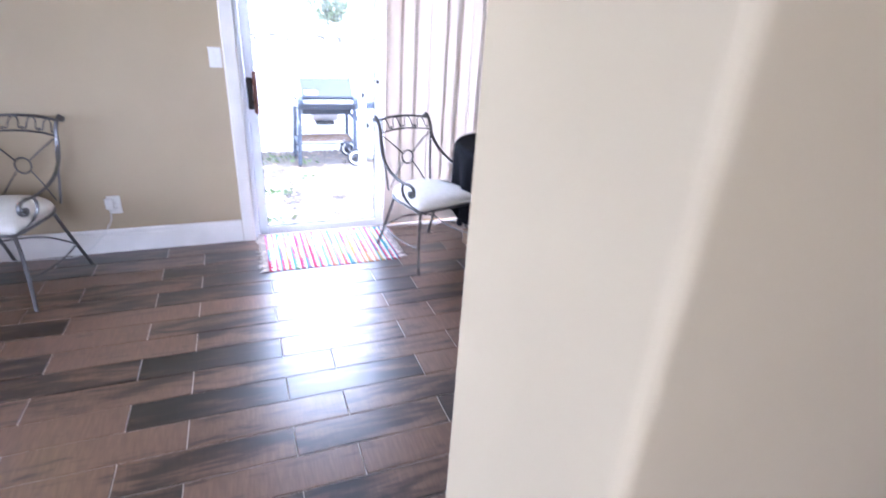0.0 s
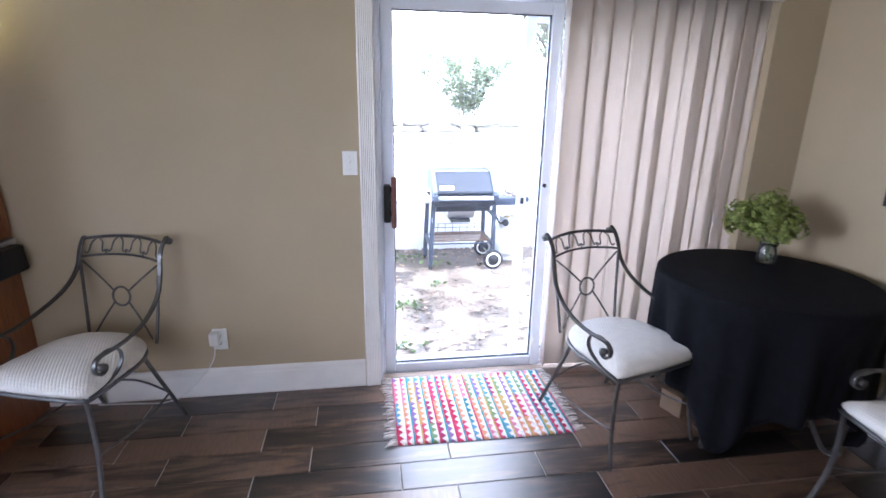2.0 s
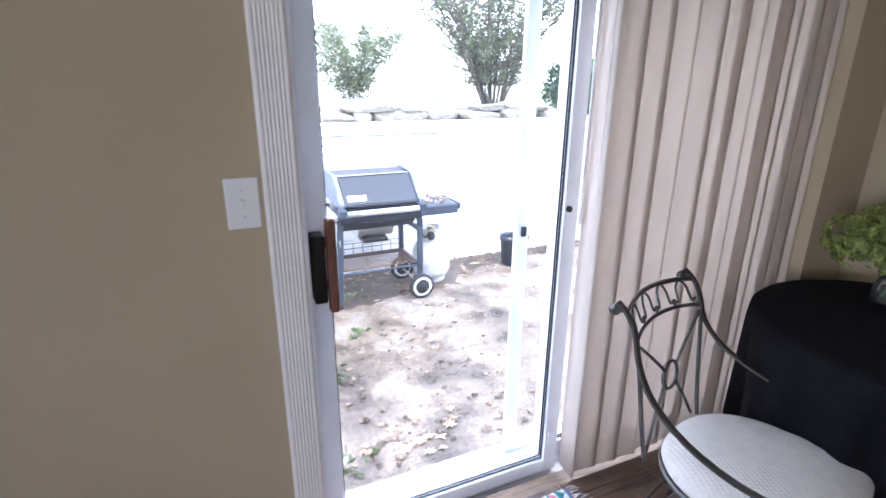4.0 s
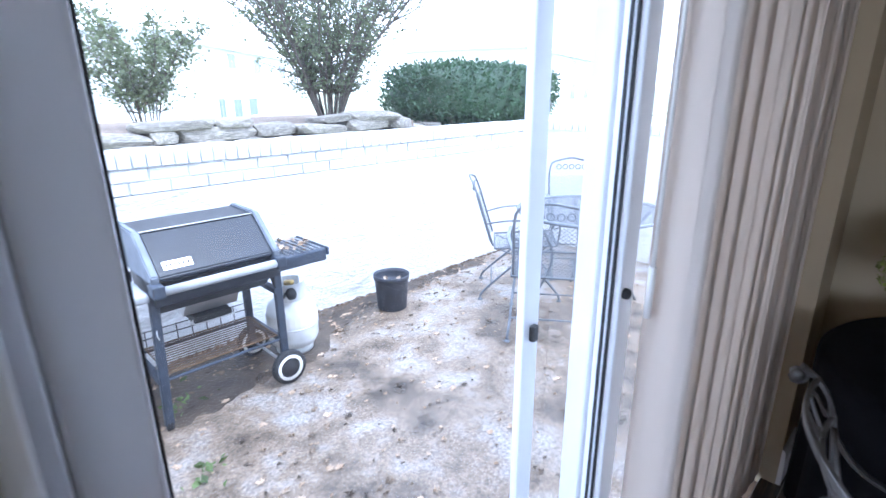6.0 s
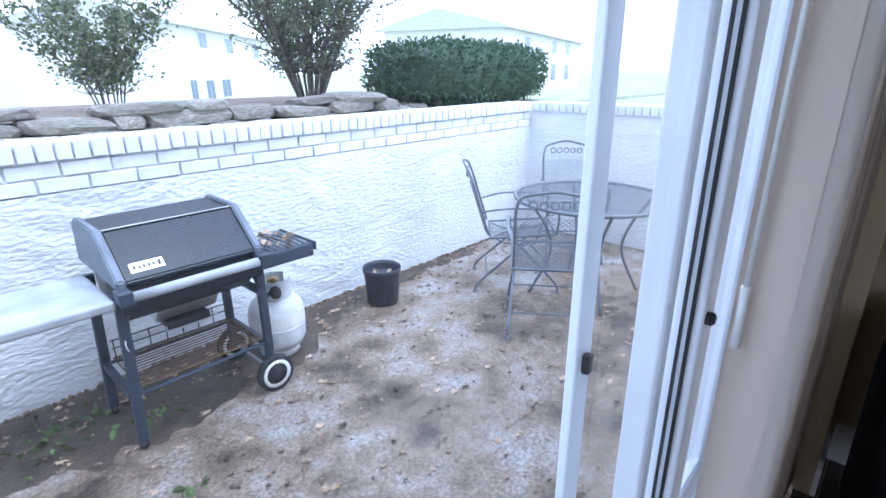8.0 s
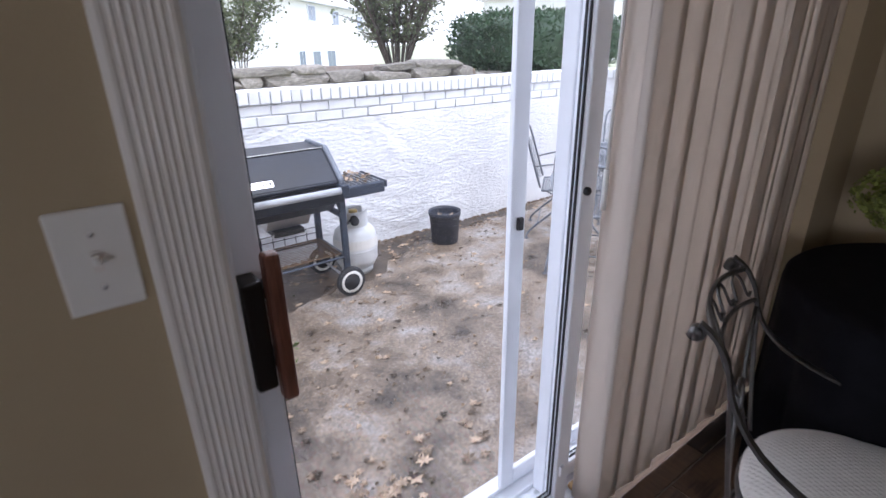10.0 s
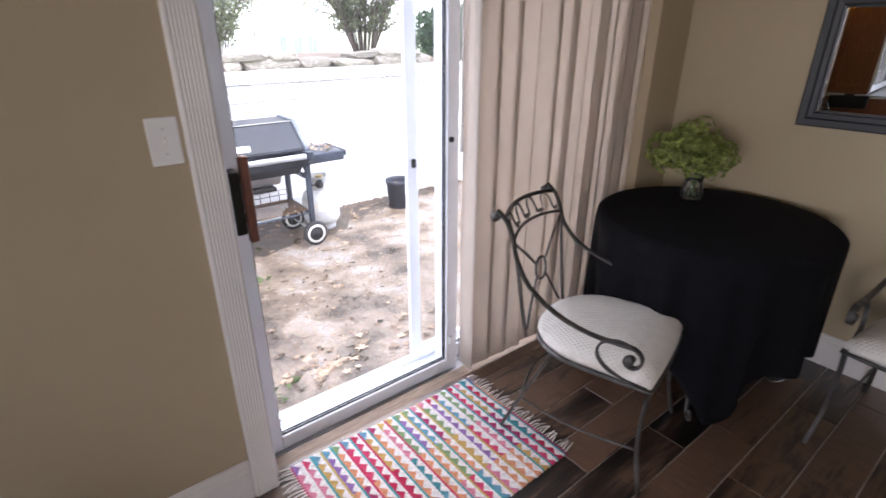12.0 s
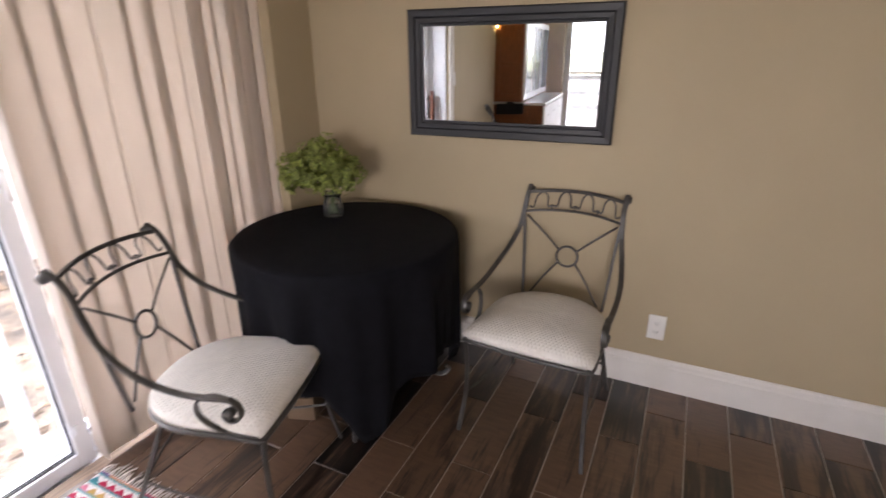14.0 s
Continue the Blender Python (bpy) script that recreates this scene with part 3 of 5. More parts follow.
def armchair():
    """Wrought iron armchair; faces local -y, back towards +y."""
    c = thing("armchair", "pewter wrought-iron armchair with scrolled arms and cream cushion", "chair")
    # D-shaped seat: straight front with sharp corners, round behind
    outline = []
    for i in range(9):
        outline.append((-0.248 + 0.496 * i / 9, -0.240 - 0.012 * math.sin(math.pi * i / 9)))
    for i in range(6):
        outline.append((0.248 - 0.008 * (i / 6) ** 2, -0.240 + 0.22 * i / 6))
    for i in range(21):
        a = math.pi * i / 20
        outline.append((0.240 * math.copysign(abs(math.cos(a)) ** 0.86, math.cos(a)), -0.02 + 0.250 * math.sin(a) ** 0.9))
    for i in range(1, 6):
        outline.append((-0.240 - 0.008 * (i / 6) ** 2, -0.02 - 0.22 * i / 6))
    part("seat_frame", tb([(x * 0.985, y * 0.985, 0.412) for x, y in outline], 0.008, 8, True), IRON, c, smooth=True)
    bm = bmesh.new()
    rings = []
    for f, up in ((0.80, -1), (0.96, -0.8), (1.0, 0.0), (0.985, 0.22), (0.94, 0.45), (0.86, 0.66), (0.72, 0.84), (0.52, 0.95), (0.28, 1.0)):
        ring = []
        for x, y in outline:
            cx, cy = x * f, (y + 0.03) * f - 0.03
            z = 0.436 + (0.056 * up if up > 0 else 0.022 * up)
            z += 0.003 * noise.noise((cx * 14, cy * 14, 2.0)) * (up > 0)
            ring.append(bm.verts.new((cx, cy, z)))
        rings.append(ring)
    n = len(outline)
    for r0, r1 in zip(rings, rings[1:]):
        for i in range(n):
            bm.faces.new((r0[i], r0[(i + 1) % n], r1[(i + 1) % n], r1[i]))
    bm.faces.new(rings[0][::-1])
    tip = bm.verts.new((0, -0.03, 0.493))
    for i in range(n):
        bm.faces.new((rings[-1][i], rings[-1][(i + 1) % n], tip))
    part("cushion", bm, SEAT, c, "cream quilted seat cushion", True)
    for s in (-1, 1):
        X = s * 0.205
        # front leg
        part("leg", tb(spline([(s * 0.235, -0.235, 0.425), (s * 0.232, -0.225, 0.30), (s * 0.236, -0.232, 0.15), (s * 0.250, -0.262, 0.0)], 5), flat=(0.016, 0.013), side=(1, 0, 0)), IRON, c, smooth=False)
        # rear leg sweeps back
        part("leg", tb(spline([(s * 0.200, 0.10, 0.43), (s * 0.205, 0.165, 0.28), (s * 0.215, 0.235, 0.12), (s * 0.225, 0.285, 0.0)], 5), flat=(0.016, 0.013), side=(1, 0, 0)), IRON, c)
        # back upright from seat to the rail
        part("upright", tb(spline([(s * 0.175, 0.225, 0.415), (s * 0.185, 0.262, 0.55), (s * 0.195, 0.300, 0.70), (X, 0.325, 0.795)], 4), flat=(0.012, 0.010), side=(1, 0, 0)), IRON, c)
        # arm: scroll behind the back, down the side, forward to the front scroll
        pts = [(X, y, z) for y, z in scroll(0.410, 0.872, 0.012, 0.020, 330, 100, 8)]
        pts += [(X, 0.372, 0.868), (X, 0.337, 0.82), (s * 0.213, 0.300, 0.735), (s * 0.235, 0.225, 0.655), (s * 0.255, 0.105, 0.600), (s * 0.262, -0.03, 0.568)]
        pts += [(s * 0.264, y, z) for y, z in scroll(-0.165, 0.522, 0.046, 0.012, 75, 390, 12)]
        arm = part("arm", tb(spline(pts, 3), flat=(0.020, 0.009), side=(1, 0, 0)), IRON, c, "scrolled flat-bar arm rest")
        part("scroll_knob", tb([(s * 0.250, -0.165, 0.520), (s * 0.278, -0.165, 0.520)], 0.014, 10), IRON, arm, smooth=True)
        part("scroll_knob", tb([(X - 0.014, 0.410, 0.872), (X + 0.014, 0.410, 0.872)], 0.013, 10), IRON, arm, smooth=True)
        # C scroll that carries the arm
        pts = [(s * 0.258, -0.185, 0.555), (s * 0.258, -0.120, 0.570), (s * 0.256, -0.068, 0.545), (s * 0.252, -0.060, 0.495), (s * 0.244, -0.095, 0.450), (s * 0.238, -0.165, 0.428), (s * 0.236, -0.225, 0.424)]
        part("arm_support", tb(spline(pts, 5), flat=(0.016, 0.008), side=(1, 0, 0)), IRON, c)
        # side stretcher bows up between the legs
        part("stretcher", tb(spline([(s * 0.235, -0.229, 0.17), (s * 0.225, -0.08, 0.145), (s * 0.220, 0.08, 0.145), (s * 0.213, 0.215, 0.17)], 5), 0.005, 6), IRON, c, smooth=True)
        # cross bars with the ring
        part("cross_bar", tb(spline([(s * 0.190, 0.320, 0.775), (s * 0.10, 0.304, 0.702), (s * 0.040, 0.290, 0.648)], 3), 0.0048, 6), IRON, c, smooth=True)
        part("cross_bar", tb(spline([(s * 0.036, 0.280, 0.592), (s * 0.09, 0.262, 0.520), (s * 0.150, 0.236, 0.428)], 3), 0.0048, 6), IRON, c, smooth=True)
    ringp = [(0.045 * math.cos(2 * math.pi * i / 20), 0.285 + 0.012 * math.sin(2 * math.pi * i / 20), 0.620 + 0.043 * math.sin(2 * math.pi * i / 20)) for i in range(20)]
    part("ring", tb(ringp, 0.0055, 6, True), IRON, c, smooth=True)
    # bowed top rails
    up = [(x, 0.372 + 0.045 * (1 - (x / 0.205) ** 2), 0.868 + 0.012 * (1 - (x / 0.205) ** 2)) for x in [(-0.205 + 0.041 * i) for i in range(11)]]
    lo = [(x, 0.325 + 0.045 * (1 - (x / 0.205) ** 2), 0.790 + 0.012 * (1 - (x / 0.205) ** 2)) for x in [(-0.205 + 0.041 * i) for i in range(11)]]
    part("top_rail", tb(up, flat=(0.009, 0.014), side=(0, 1, 0)), IRON, c)
    part("lower_rail", tb(lo, flat=(0.009, 0.010), side=(0, 1, 0)), IRON, c)

    def rail_pt(x, f):
        b = 1 - (x / 0.205) ** 2
        return (x, 0.325 + 0.047 * f + 0.045 * b, 0.790 + 0.078 * f + 0.012 * b)

    for k in range(4):
        cx = -0.144 + 0.096 * k
        pts = [rail_pt(cx - 0.046, 0.28), rail_pt(cx - 0.034, 0.16), rail_pt(cx - 0.027, 0.30), rail_pt(cx - 0.022, 0.72), rail_pt(cx, 0.95), rail_pt(cx + 0.022, 0.72), rail_pt(cx + 0.027, 0.30), rail_pt(cx + 0.034, 0.16), rail_pt(cx + 0.046, 0.28)]
        part("loop", tb(spline(pts, 3), 0.0038, 6), IRON, c, smooth=True)
    for k in range(3):
        cx = -0.096 + 0.096 * k
        part("peg", tb([rail_pt(cx, 0.0), rail_pt(cx, 0.22)], 0.004, 6), IRON, c)
    part("stretcher", tb(spline([(-0.213, 0.215, 0.17), (0, 0.25, 0.19), (0.213, 0.215, 0.17)], 6), 0.005, 6), IRON, c, smooth=True)
    # rake of the back
    for o in c.children_recursive:
        for v in o.data.vertices:
            if v.co.z > 0.43 and v.co.y > 0.0:
                v.co.y -= 0.05 * (v.co.z - 0.43) / 0.44 * min(1.0, v.co.y / 0.2)
    return c


chair = armchair()
chair.matrix_basis = pose(*CHAIR_A)
tagged(chair, "pewter wrought-iron armchair with cream cushion beside the black table", group="iron armchairs")
ch2 = copy_thing(chair, pose(*CHAIR_B))
tagged(ch2, "pewter wrought-iron armchair with cream cushion beside the oak cabinet")
ch3 = copy_thing(chair, pose(*CHAIR_C))
tagged(ch3, "pewter wrought-iron armchair with cream cushion below the framed mirror")

# ---------------------------------------------------------------- table, cloth, vase
TX, TY, TR, TZ = 1.865, 2.925, 0.462, 0.745
tbl = thing("round_table", "round table on scrolled iron legs hidden under a black cloth", "table", pose(TX, TY, 0))
part("tabletop", lt([(0.0, TZ - 0.03), (TR - 0.012, TZ - 0.03), (TR - 0.008, TZ - 0.02), (TR - 0.012, TZ - 0.004), (0.0, TZ - 0.004)], 40, cap=False), DARKFRAME, tbl)
for k in range(4):
    a = radians(32 + 90 * k)
    ca, sa = math.cos(a), math.sin(a)
    pts = spline([(0.10, 0, TZ - 0.03), (0.13, 0, 0.52), (0.20, 0, 0.30), (0.30, 0, 0.12), (0.36, 0, 0.02), (0.40, 0, 0.012), (0.425, 0, 0.035), (0.41, 0, 0.055)], 5)
    part("leg", tb([(p.x * ca, p.x * sa, p.z) for p in pts], flat=(0.022, 0.012)), IRON, tbl)
part("leg_ring", tb([(0.2 * math.cos(2 * math.pi * i / 24), 0.2 * math.sin(2 * math.pi * i / 24), 0.30) for i in range(24)], 0.006, 6, True), IRON, tbl, smooth=True)

bm = bmesh.new()
NA, rows = 144, []
rnd = random.Random(9)
ph = [rnd.uniform(0, 6.28) for _ in range(6)]
centre = bm.verts.new((0, 0, TZ + 0.001))


def hem(a):
    # square cloth over a round top: longer at its four corners
    q = (a + radians(5)) % (math.pi / 2) - math.pi / 4
    half = 0.72
    return half / max(math.cos(math.pi / 4 - abs(q)), 0.70)


levels = [("t", 0.25), ("t", 0.5), ("t", 0.75), ("t", 0.94), ("t", 0.985)] + [("d", f) for f in (0.03, 0.08, 0.16, 0.28, 0.42, 0.56, 0.70, 0.84, 0.94, 1.0)]
for kind, f in levels:
    row = []
    for i in range(NA):
        a = 2 * math.pi * i / NA
        if kind == "t":
            r, z = TR * f, TZ + 0.001 - (0.003 if f > 0.98 else 0)
        else:
            drop = min(hem(a) - TR + 0.19, TZ - 0.05)
            fold = 0.5 * math.sin(11 * a + ph[0]) + 0.35 * math.sin(17 * a + ph[1]) + 0.3 * math.sin(7 * a + ph[2])
            r = TR + 0.006 + f ** 0.8 * (0.044 * fold + 0.006) - 0.02 * f
            r += 0.010 * math.sin(29 * a + ph[3]) * f
            z = TZ - 0.004 - drop * f
            if f < 0.05:
                r, z = TR + 0.003, TZ - 0.012
        x, y = r * math.cos(a), r * math.sin(a)
        x = min(x, 2.375 - TX)
        row.append(bm.verts.new((x, y, z)))
    rows.append(row)
for i in range(NA):
    bm.faces.new((centre, rows[0][i], rows[0][(i + 1) % NA]))
for a, b in zip(rows, rows[1:]):
    for i in range(NA):
        bm.faces.new((a[i], b[i], b[(i + 1) % NA], a[(i + 1) % NA]))
bmesh.ops.recalc_face_normals(bm, faces=bm.faces)
cloth = link("tablecloth", bm, CLOTH, None, True)
cloth.matrix_basis = pose(TX, TY, 0)
tagged(cloth, "black tablecloth draped in soft folds over the round table", "tablecloth")
md = cloth.modifiers.new("thick", "SOLIDIFY")
md.thickness = 0.0015

VX, VY = 2.01, 3.10
vase = thing("flower_vase", "clear glass vase of green hydrangea heads on the table", "vase", pose(VX, VY, TZ + 0.004))
# the same pale layer lightens the jar, which otherwise comes out dark
VG = glass_material("vase_glass", (0.96, 0.98, 0.97), veil=0.05)
prof_out = [(0.0, 0.0), (0.040, 0.0), (0.047, 0.008), (0.048, 0.03), (0.043, 0.065), (0.036, 0.085), (0.040, 0.10), (0.044, 0.108)]
prof_in = [(0.040, 0.108), (0.034, 0.098), (0.031, 0.085), (0.038, 0.063), (0.043, 0.03), (0.040, 0.014), (0.0, 0.012)]
part("glass_body", lt(prof_out + prof_in, 28, cap=False), VG, vase, "clear glass jar", True)
bm = bmesh.new()
rnd = random.Random(2)
for i in range(9):
    a = rnd.uniform(0, 6.28)
    tube(bm, spline([(0.02 * math.cos(a + 2), 0.02 * math.sin(a + 2), 0.014), (0.012 * math.cos(a), 0.012 * math.sin(a), 0.09), (0.06 * math.cos(a), 0.06 * math.sin(a), 0.17)], 3), 0.0025, 5)
part("stems", bm, STEM, vase, "cut green stems", True)
heads = [(0.0, 0.0, 0.265, 0.092), (0.115, 0.0, 0.205, 0.078), (-0.115, 0.035, 0.20, 0.078), (0.03, -0.105, 0.20, 0.080), (-0.055, 0.115, 0.215, 0.078), (0.085, 0.085, 0.235, 0.075), (-0.09, -0.075, 0.225, 0.078), (0.02, -0.04, 0.185, 0.085)]
for hx, hy, hz, hr in heads:
    hx, hy = 0.88 * hx - 0.02, 0.88 * hy + 0.02
    bm = bmesh.new()
    for i in range(150):
        z = rnd.uniform(-0.75, 1)
        a = rnd.uniform(0, 6.28)
        q = math.sqrt(1 - z * z)
        d = Vector((q * math.cos(a), q * math.sin(a), z))
        lump = 1 + 0.12 * math.sin(5 * a + 3 * z) + rnd.uniform(-0.08, 0.08)
        c = Vector((hx, hy, hz)) + d * hr * lump
        u = d.orthogonal().normalized()
        u.rotate(Euler((rnd.uniform(-0.5, 0.5), rnd.uniform(-0.5, 0.5), rnd.uniform(-0.5, 0.5))))
        w = d.cross(u)
        for k in range(4):
            b = k * math.pi / 2 + rnd.uniform(-0.2, 0.2)
            dirv = u * math.cos(b) + w * math.sin(b)
            sdv = u * -math.sin(b) + w * math.cos(b)
            L = rnd.uniform(0.013, 0.019)
            lift = d * rnd.uniform(-0.002, 0.006)
            bm.faces.new([bm.verts.new(p) for p in (c, c + dirv * L * 0.6 + sdv * L * 0.42 + lift, c + dirv * L + lift * 1.5, c + dirv * L * 0.6 - sdv * L * 0.42 + lift)])
    part("flower_head", bm, PETAL, vase, "green hydrangea head")

# ---------------------------------------------------------------- mirror on the east wall
mir = thing("wall_mirror", "wide wall mirror in a charcoal wooden frame", "mirror")
mir.matrix_basis = pose(RX, 1.975, 0, 0, 0, 3.0) @ pose(0, DY - 1.975, 0)
my0, my1, mz0, mz1, fw = 1.975 - DY, 2.865 - DY, 1.085, 1.61, 0.068


def moulding(a, b, inward, w):
    """Mitred frame member from a to b, on the wall plane, its profile stepping towards the glass."""
    bm = bmesh.new()
    A, B, I = Vector(a), Vector(b), Vector(inward)
    run = (B - A).normalized()
    prof = [(0, 0), (0, 0.030), (0.006, 0.036), (0.030, 0.034), (0.036, 0.028), (0.054, 0.026), (0.058, 0.018), (w, 0.016), (w, 0)]
    ra, rb = [], []
    for d, h in prof:
        ra.append(bm.verts.new(A + I * d + run * d + Vector((-h - 0.001, 0, 0))))
        rb.append(bm.verts.new(B + I * d - run * d + Vector((-h - 0.001, 0, 0))))
    n = len(prof)
    for i in range(n):
        bm.faces.new((ra[i], ra[(i + 1) % n], rb[(i + 1) % n], rb[i]))
    bm.faces.new(ra)
    bm.faces.new(rb[::-1])
    bmesh.ops.recalc_face_normals(bm, faces=bm.faces)
    return bm


part("frame", moulding((0, my0, mz0), (0, my1, mz0), (0, 0, 1), fw), DARKFRAME, mir)
part("frame", moulding((0, my0, mz1), (0, my1, mz1), (0, 0, -1), fw), DARKFRAME, mir)
part("frame", moulding((0, my0, mz0), (0, my0, mz1), (0, 1, 0), fw), DARKFRAME, mir)
part("frame", moulding((0, my1, mz0), (0, my1, mz1), (0, -1, 0), fw), DARKFRAME, mir)
part("mirror_glass", bx(-0.014, -0.002, my0 + fw - 0.004, my1 - fw + 0.004, mz0 + fw - 0.004, mz1 - fw + 0.004), MIRROR, mir, "silvered mirror glass")


# ---------------------------------------------------------------- switch and outlets
def plate(name, label, category, m, kind):
    p = thing(name, label, category, m)
    part("cover_plate", bx(-0.036, 0.036, -0.006, 0, -0.058, 0.058, bevel=0.003), PLASTIC, p)
    if kind == "switch":
        part("toggle_slot", bx(-0.005, 0.005, -0.0075, -0.006, -0.012, 0.012), TRIM, p)
        part("toggle", bx(-0.004, 0.004, -0.018, -0.0075, -0.002, 0.010, bevel=0.0015), PLASTIC, p)
        for z in (-0.03, 0.03):
            part("screw", lt([(0.0, 0), (0.003, 0), (0.003, 0.001), (0, 0.0015)], 8, pose(0, -0.006, z, 90), cap=False), STEEL, p)
    else:
        for z in (-0.020, 0.020):
            s = part("socket", bx(-0.015, 0.015, -0.008, -0.006, z - 0.0135, z + 0.0135, bevel=0.001), PLASTIC, p)
            bm = bmesh.new()
            box(bm, -0.0075, -0.0055, -0.0088, -0.008, z - 0.003, z + 0.006)
            box(bm, 0.0055, 0.0075, -0.0088, -0.008, z - 0.003, z + 0.006)
            box(bm, -0.002, 0.002, -0.0088, -0.008, z - 0.010, z - 0.006)
            part("slots", bm, SLOT, s)
    return p


plate("light_switch", "white toggle light switch plate on the taupe wall", "light switch", pose(-0.028, DY, 1.21), "switch")
plate("wall_outlet", "white wall outlet with a charger plugged in", "outlet", pose(-0.715, DY, 0.318), "outlet")
mo = plate("wall_outlet", "white wall outlet above the baseboard", "outlet", None, "outlet")
mo.matrix_basis = pose(RX, DY, 0) @ pose(0, 1.70 - DY, 0.305, 0, 0, -90)
plug = thing("plug_adapter", "white plug-in charger with its cord", "charger", pose(-0.735, DY - 0.009, 0.335))
part("adapter_body", bx(-0.022, 0.022, -0.045, 0, -0.034, 0.034, bevel=0.010, seg=3), PLASTIC, plug, smooth=True)
part("cord", tb(spline([(0, -0.025, -0.034), (-0.015, -0.03, -0.12), (-0.09, -0.035, -0.22), (-0.16, -0.045, -0.29), (-0.26, -0.06, -0.322), (-0.42, -0.05, -0.322), (-0.58, -0.04, -0.322)], 6), 0.0032, 6), CORD, plug, "white cord", True)

# ---------------------------------------------------------------- rag rug
RX0, RX1, RY0, RY1 = 0.150, 1.0, 2.90, 3.475


def rug_material():
    m = bpy.data.materials.new("woven_rag_stripes")
    m.use_nodes = True
    n, l = m.node_tree.nodes, m.node_tree.links
    p = n["Principled BSDF"]
    tc = n.new("ShaderNodeTexCoord")
    sep = n.new("ShaderNodeSeparateXYZ")
    l.new(tc.outputs["Object"], sep.inputs[0])

    def math_node(op, a, b=None, c=None):
        k = n.new("ShaderNodeMath")
        k.operation = op
        for i, v in enumerate((a, b, c)):
            if v is None:
                continue
            if isinstance(v, (int, float)):
                k.inputs[i].default_value = v
            else:
                l.new(v, k.inputs[i])
        return k.outputs[0]

    sx = math_node("MULTIPLY", sep.outputs[0], 1 / 0.0395)
    cell = math_node("FLOOR", sx)
    fx = math_node("FRACT", sx)
    # teeth: zigzag along y widening the colour band into triangles
    ty = math_node("FRACT", math_node("MULTIPLY", sep.outputs[1], 1 / 0.046))
    tri = math_node("MULTIPLY", math_node("ABSOLUTE", math_node("SUBTRACT", ty, 0.5)), 2.0)
    width = math_node("MULTIPLY_ADD", tri, 0.56, 0.12)
    band = math_node("LESS_THAN", fx, width)
    # hue by stripe and by stitch
    wn = n.new("ShaderNodeTexWhiteNoise")
    wn.noise_dimensions = "2D"
    cv = n.new("ShaderNodeCombineXYZ")
    l.new(cell, cv.inputs[0])
    l.new(math_node("FLOOR", math_node("MULTIPLY", sep.outputs[1], 1 / 0.19)), cv.inputs[1])
    l.new(cv.outputs[0], wn.inputs["Vector"])
    cr = n.new("ShaderNodeValToRGB")
    cr.color_ramp.interpolation = "CONSTANT"
    cols = [(0.45, 0.02, 0.07), (0.62, 0.20, 0.28), (0.05, 0.22, 0.26), (0.60, 0.05, 0.13), (0.52, 0.33, 0.10), (0.26, 0.14, 0.36), (0.66, 0.28, 0.15), (0.12, 0.30, 0.42), (0.36, 0.03, 0.12), (0.20, 0.30, 0.14)]
    e = cr.color_ramp.elements
    e[0].position, e[0].color = 0.0, (*cols[0], 1)
    e[1].position, e[1].color = 0.1, (*cols[1], 1)
    for i, c in enumerate(cols[2:]):
        k = e.new(0.1 * (i + 2))
        k.color = (*c, 1)
    l.new(wn.outputs["Value"], cr.inputs[0])
    wn2 = n.new("ShaderNodeTexWhiteNoise")
    wn2.noise_dimensions = "1D"
    l.new(cell, wn2.inputs["W"])
    thin = math_node("MULTIPLY", math_node("GREATER_THAN", fx, 0.80), math_node("GREATER_THAN", wn2.outputs["Value"], 0.2))
    cr2 = n.new("ShaderNodeValToRGB")
    cr2.color_ramp.interpolation = "CONSTANT"
    e2 = cr2.color_ramp.elements
    e2[0].position, e2[0].color = 0.0, (0.05, 0.30, 0.33, 1)
    e2[1].position, e2[1].color = 0.6, (0.50, 0.03, 0.10, 1)
    k = e2.new(0.8)
    k.color = (0.50, 0.36, 0.10, 1)
    l.new(wn2.outputs["Value"], cr2.inputs[0])
    white = n.new("ShaderNodeRGB")
    white.outputs[0].default_value = (0.78, 0.74, 0.72, 1)
    m1, m2 = n.new("ShaderNodeMixRGB"), n.new("ShaderNodeMixRGB")
    l.new(band, m1.inputs[0])
    l.new(white.outputs[0], m1.inputs[1])
    l.new(cr.outputs[0], m1.inputs[2])
    l.new(thin, m2.inputs[0])
    l.new(m1.outputs[0], m2.inputs[1])
    l.new(cr2.outputs[0], m2.inputs[2])
    ns = n.new("ShaderNodeTexNoise")
    ns.inputs["Scale"].default_value = 90
    l.new(tc.outputs["Object"], ns.inputs["Vector"])
    mr = n.new("ShaderNodeMapRange")
    mr.inputs[1].default_value, mr.inputs[2].default_value, mr.inputs[3].default_value, mr.inputs[4].default_value = 0.3, 0.7, 0.72, 1.1
    l.new(ns.outputs["Fac"], mr.inputs[0])
    mu = n.new("ShaderNodeMixRGB")
    mu.blend_type, mu.inputs[0].default_value = "MULTIPLY", 1
    l.new(m2.outputs[0], mu.inputs[1])
    l.new(mr.outputs[0], mu.inputs[2])
    l.new(mu.outputs[0], p.inputs["Base Color"])
    p.inputs["Roughness"].default_value = 0.95
    return m


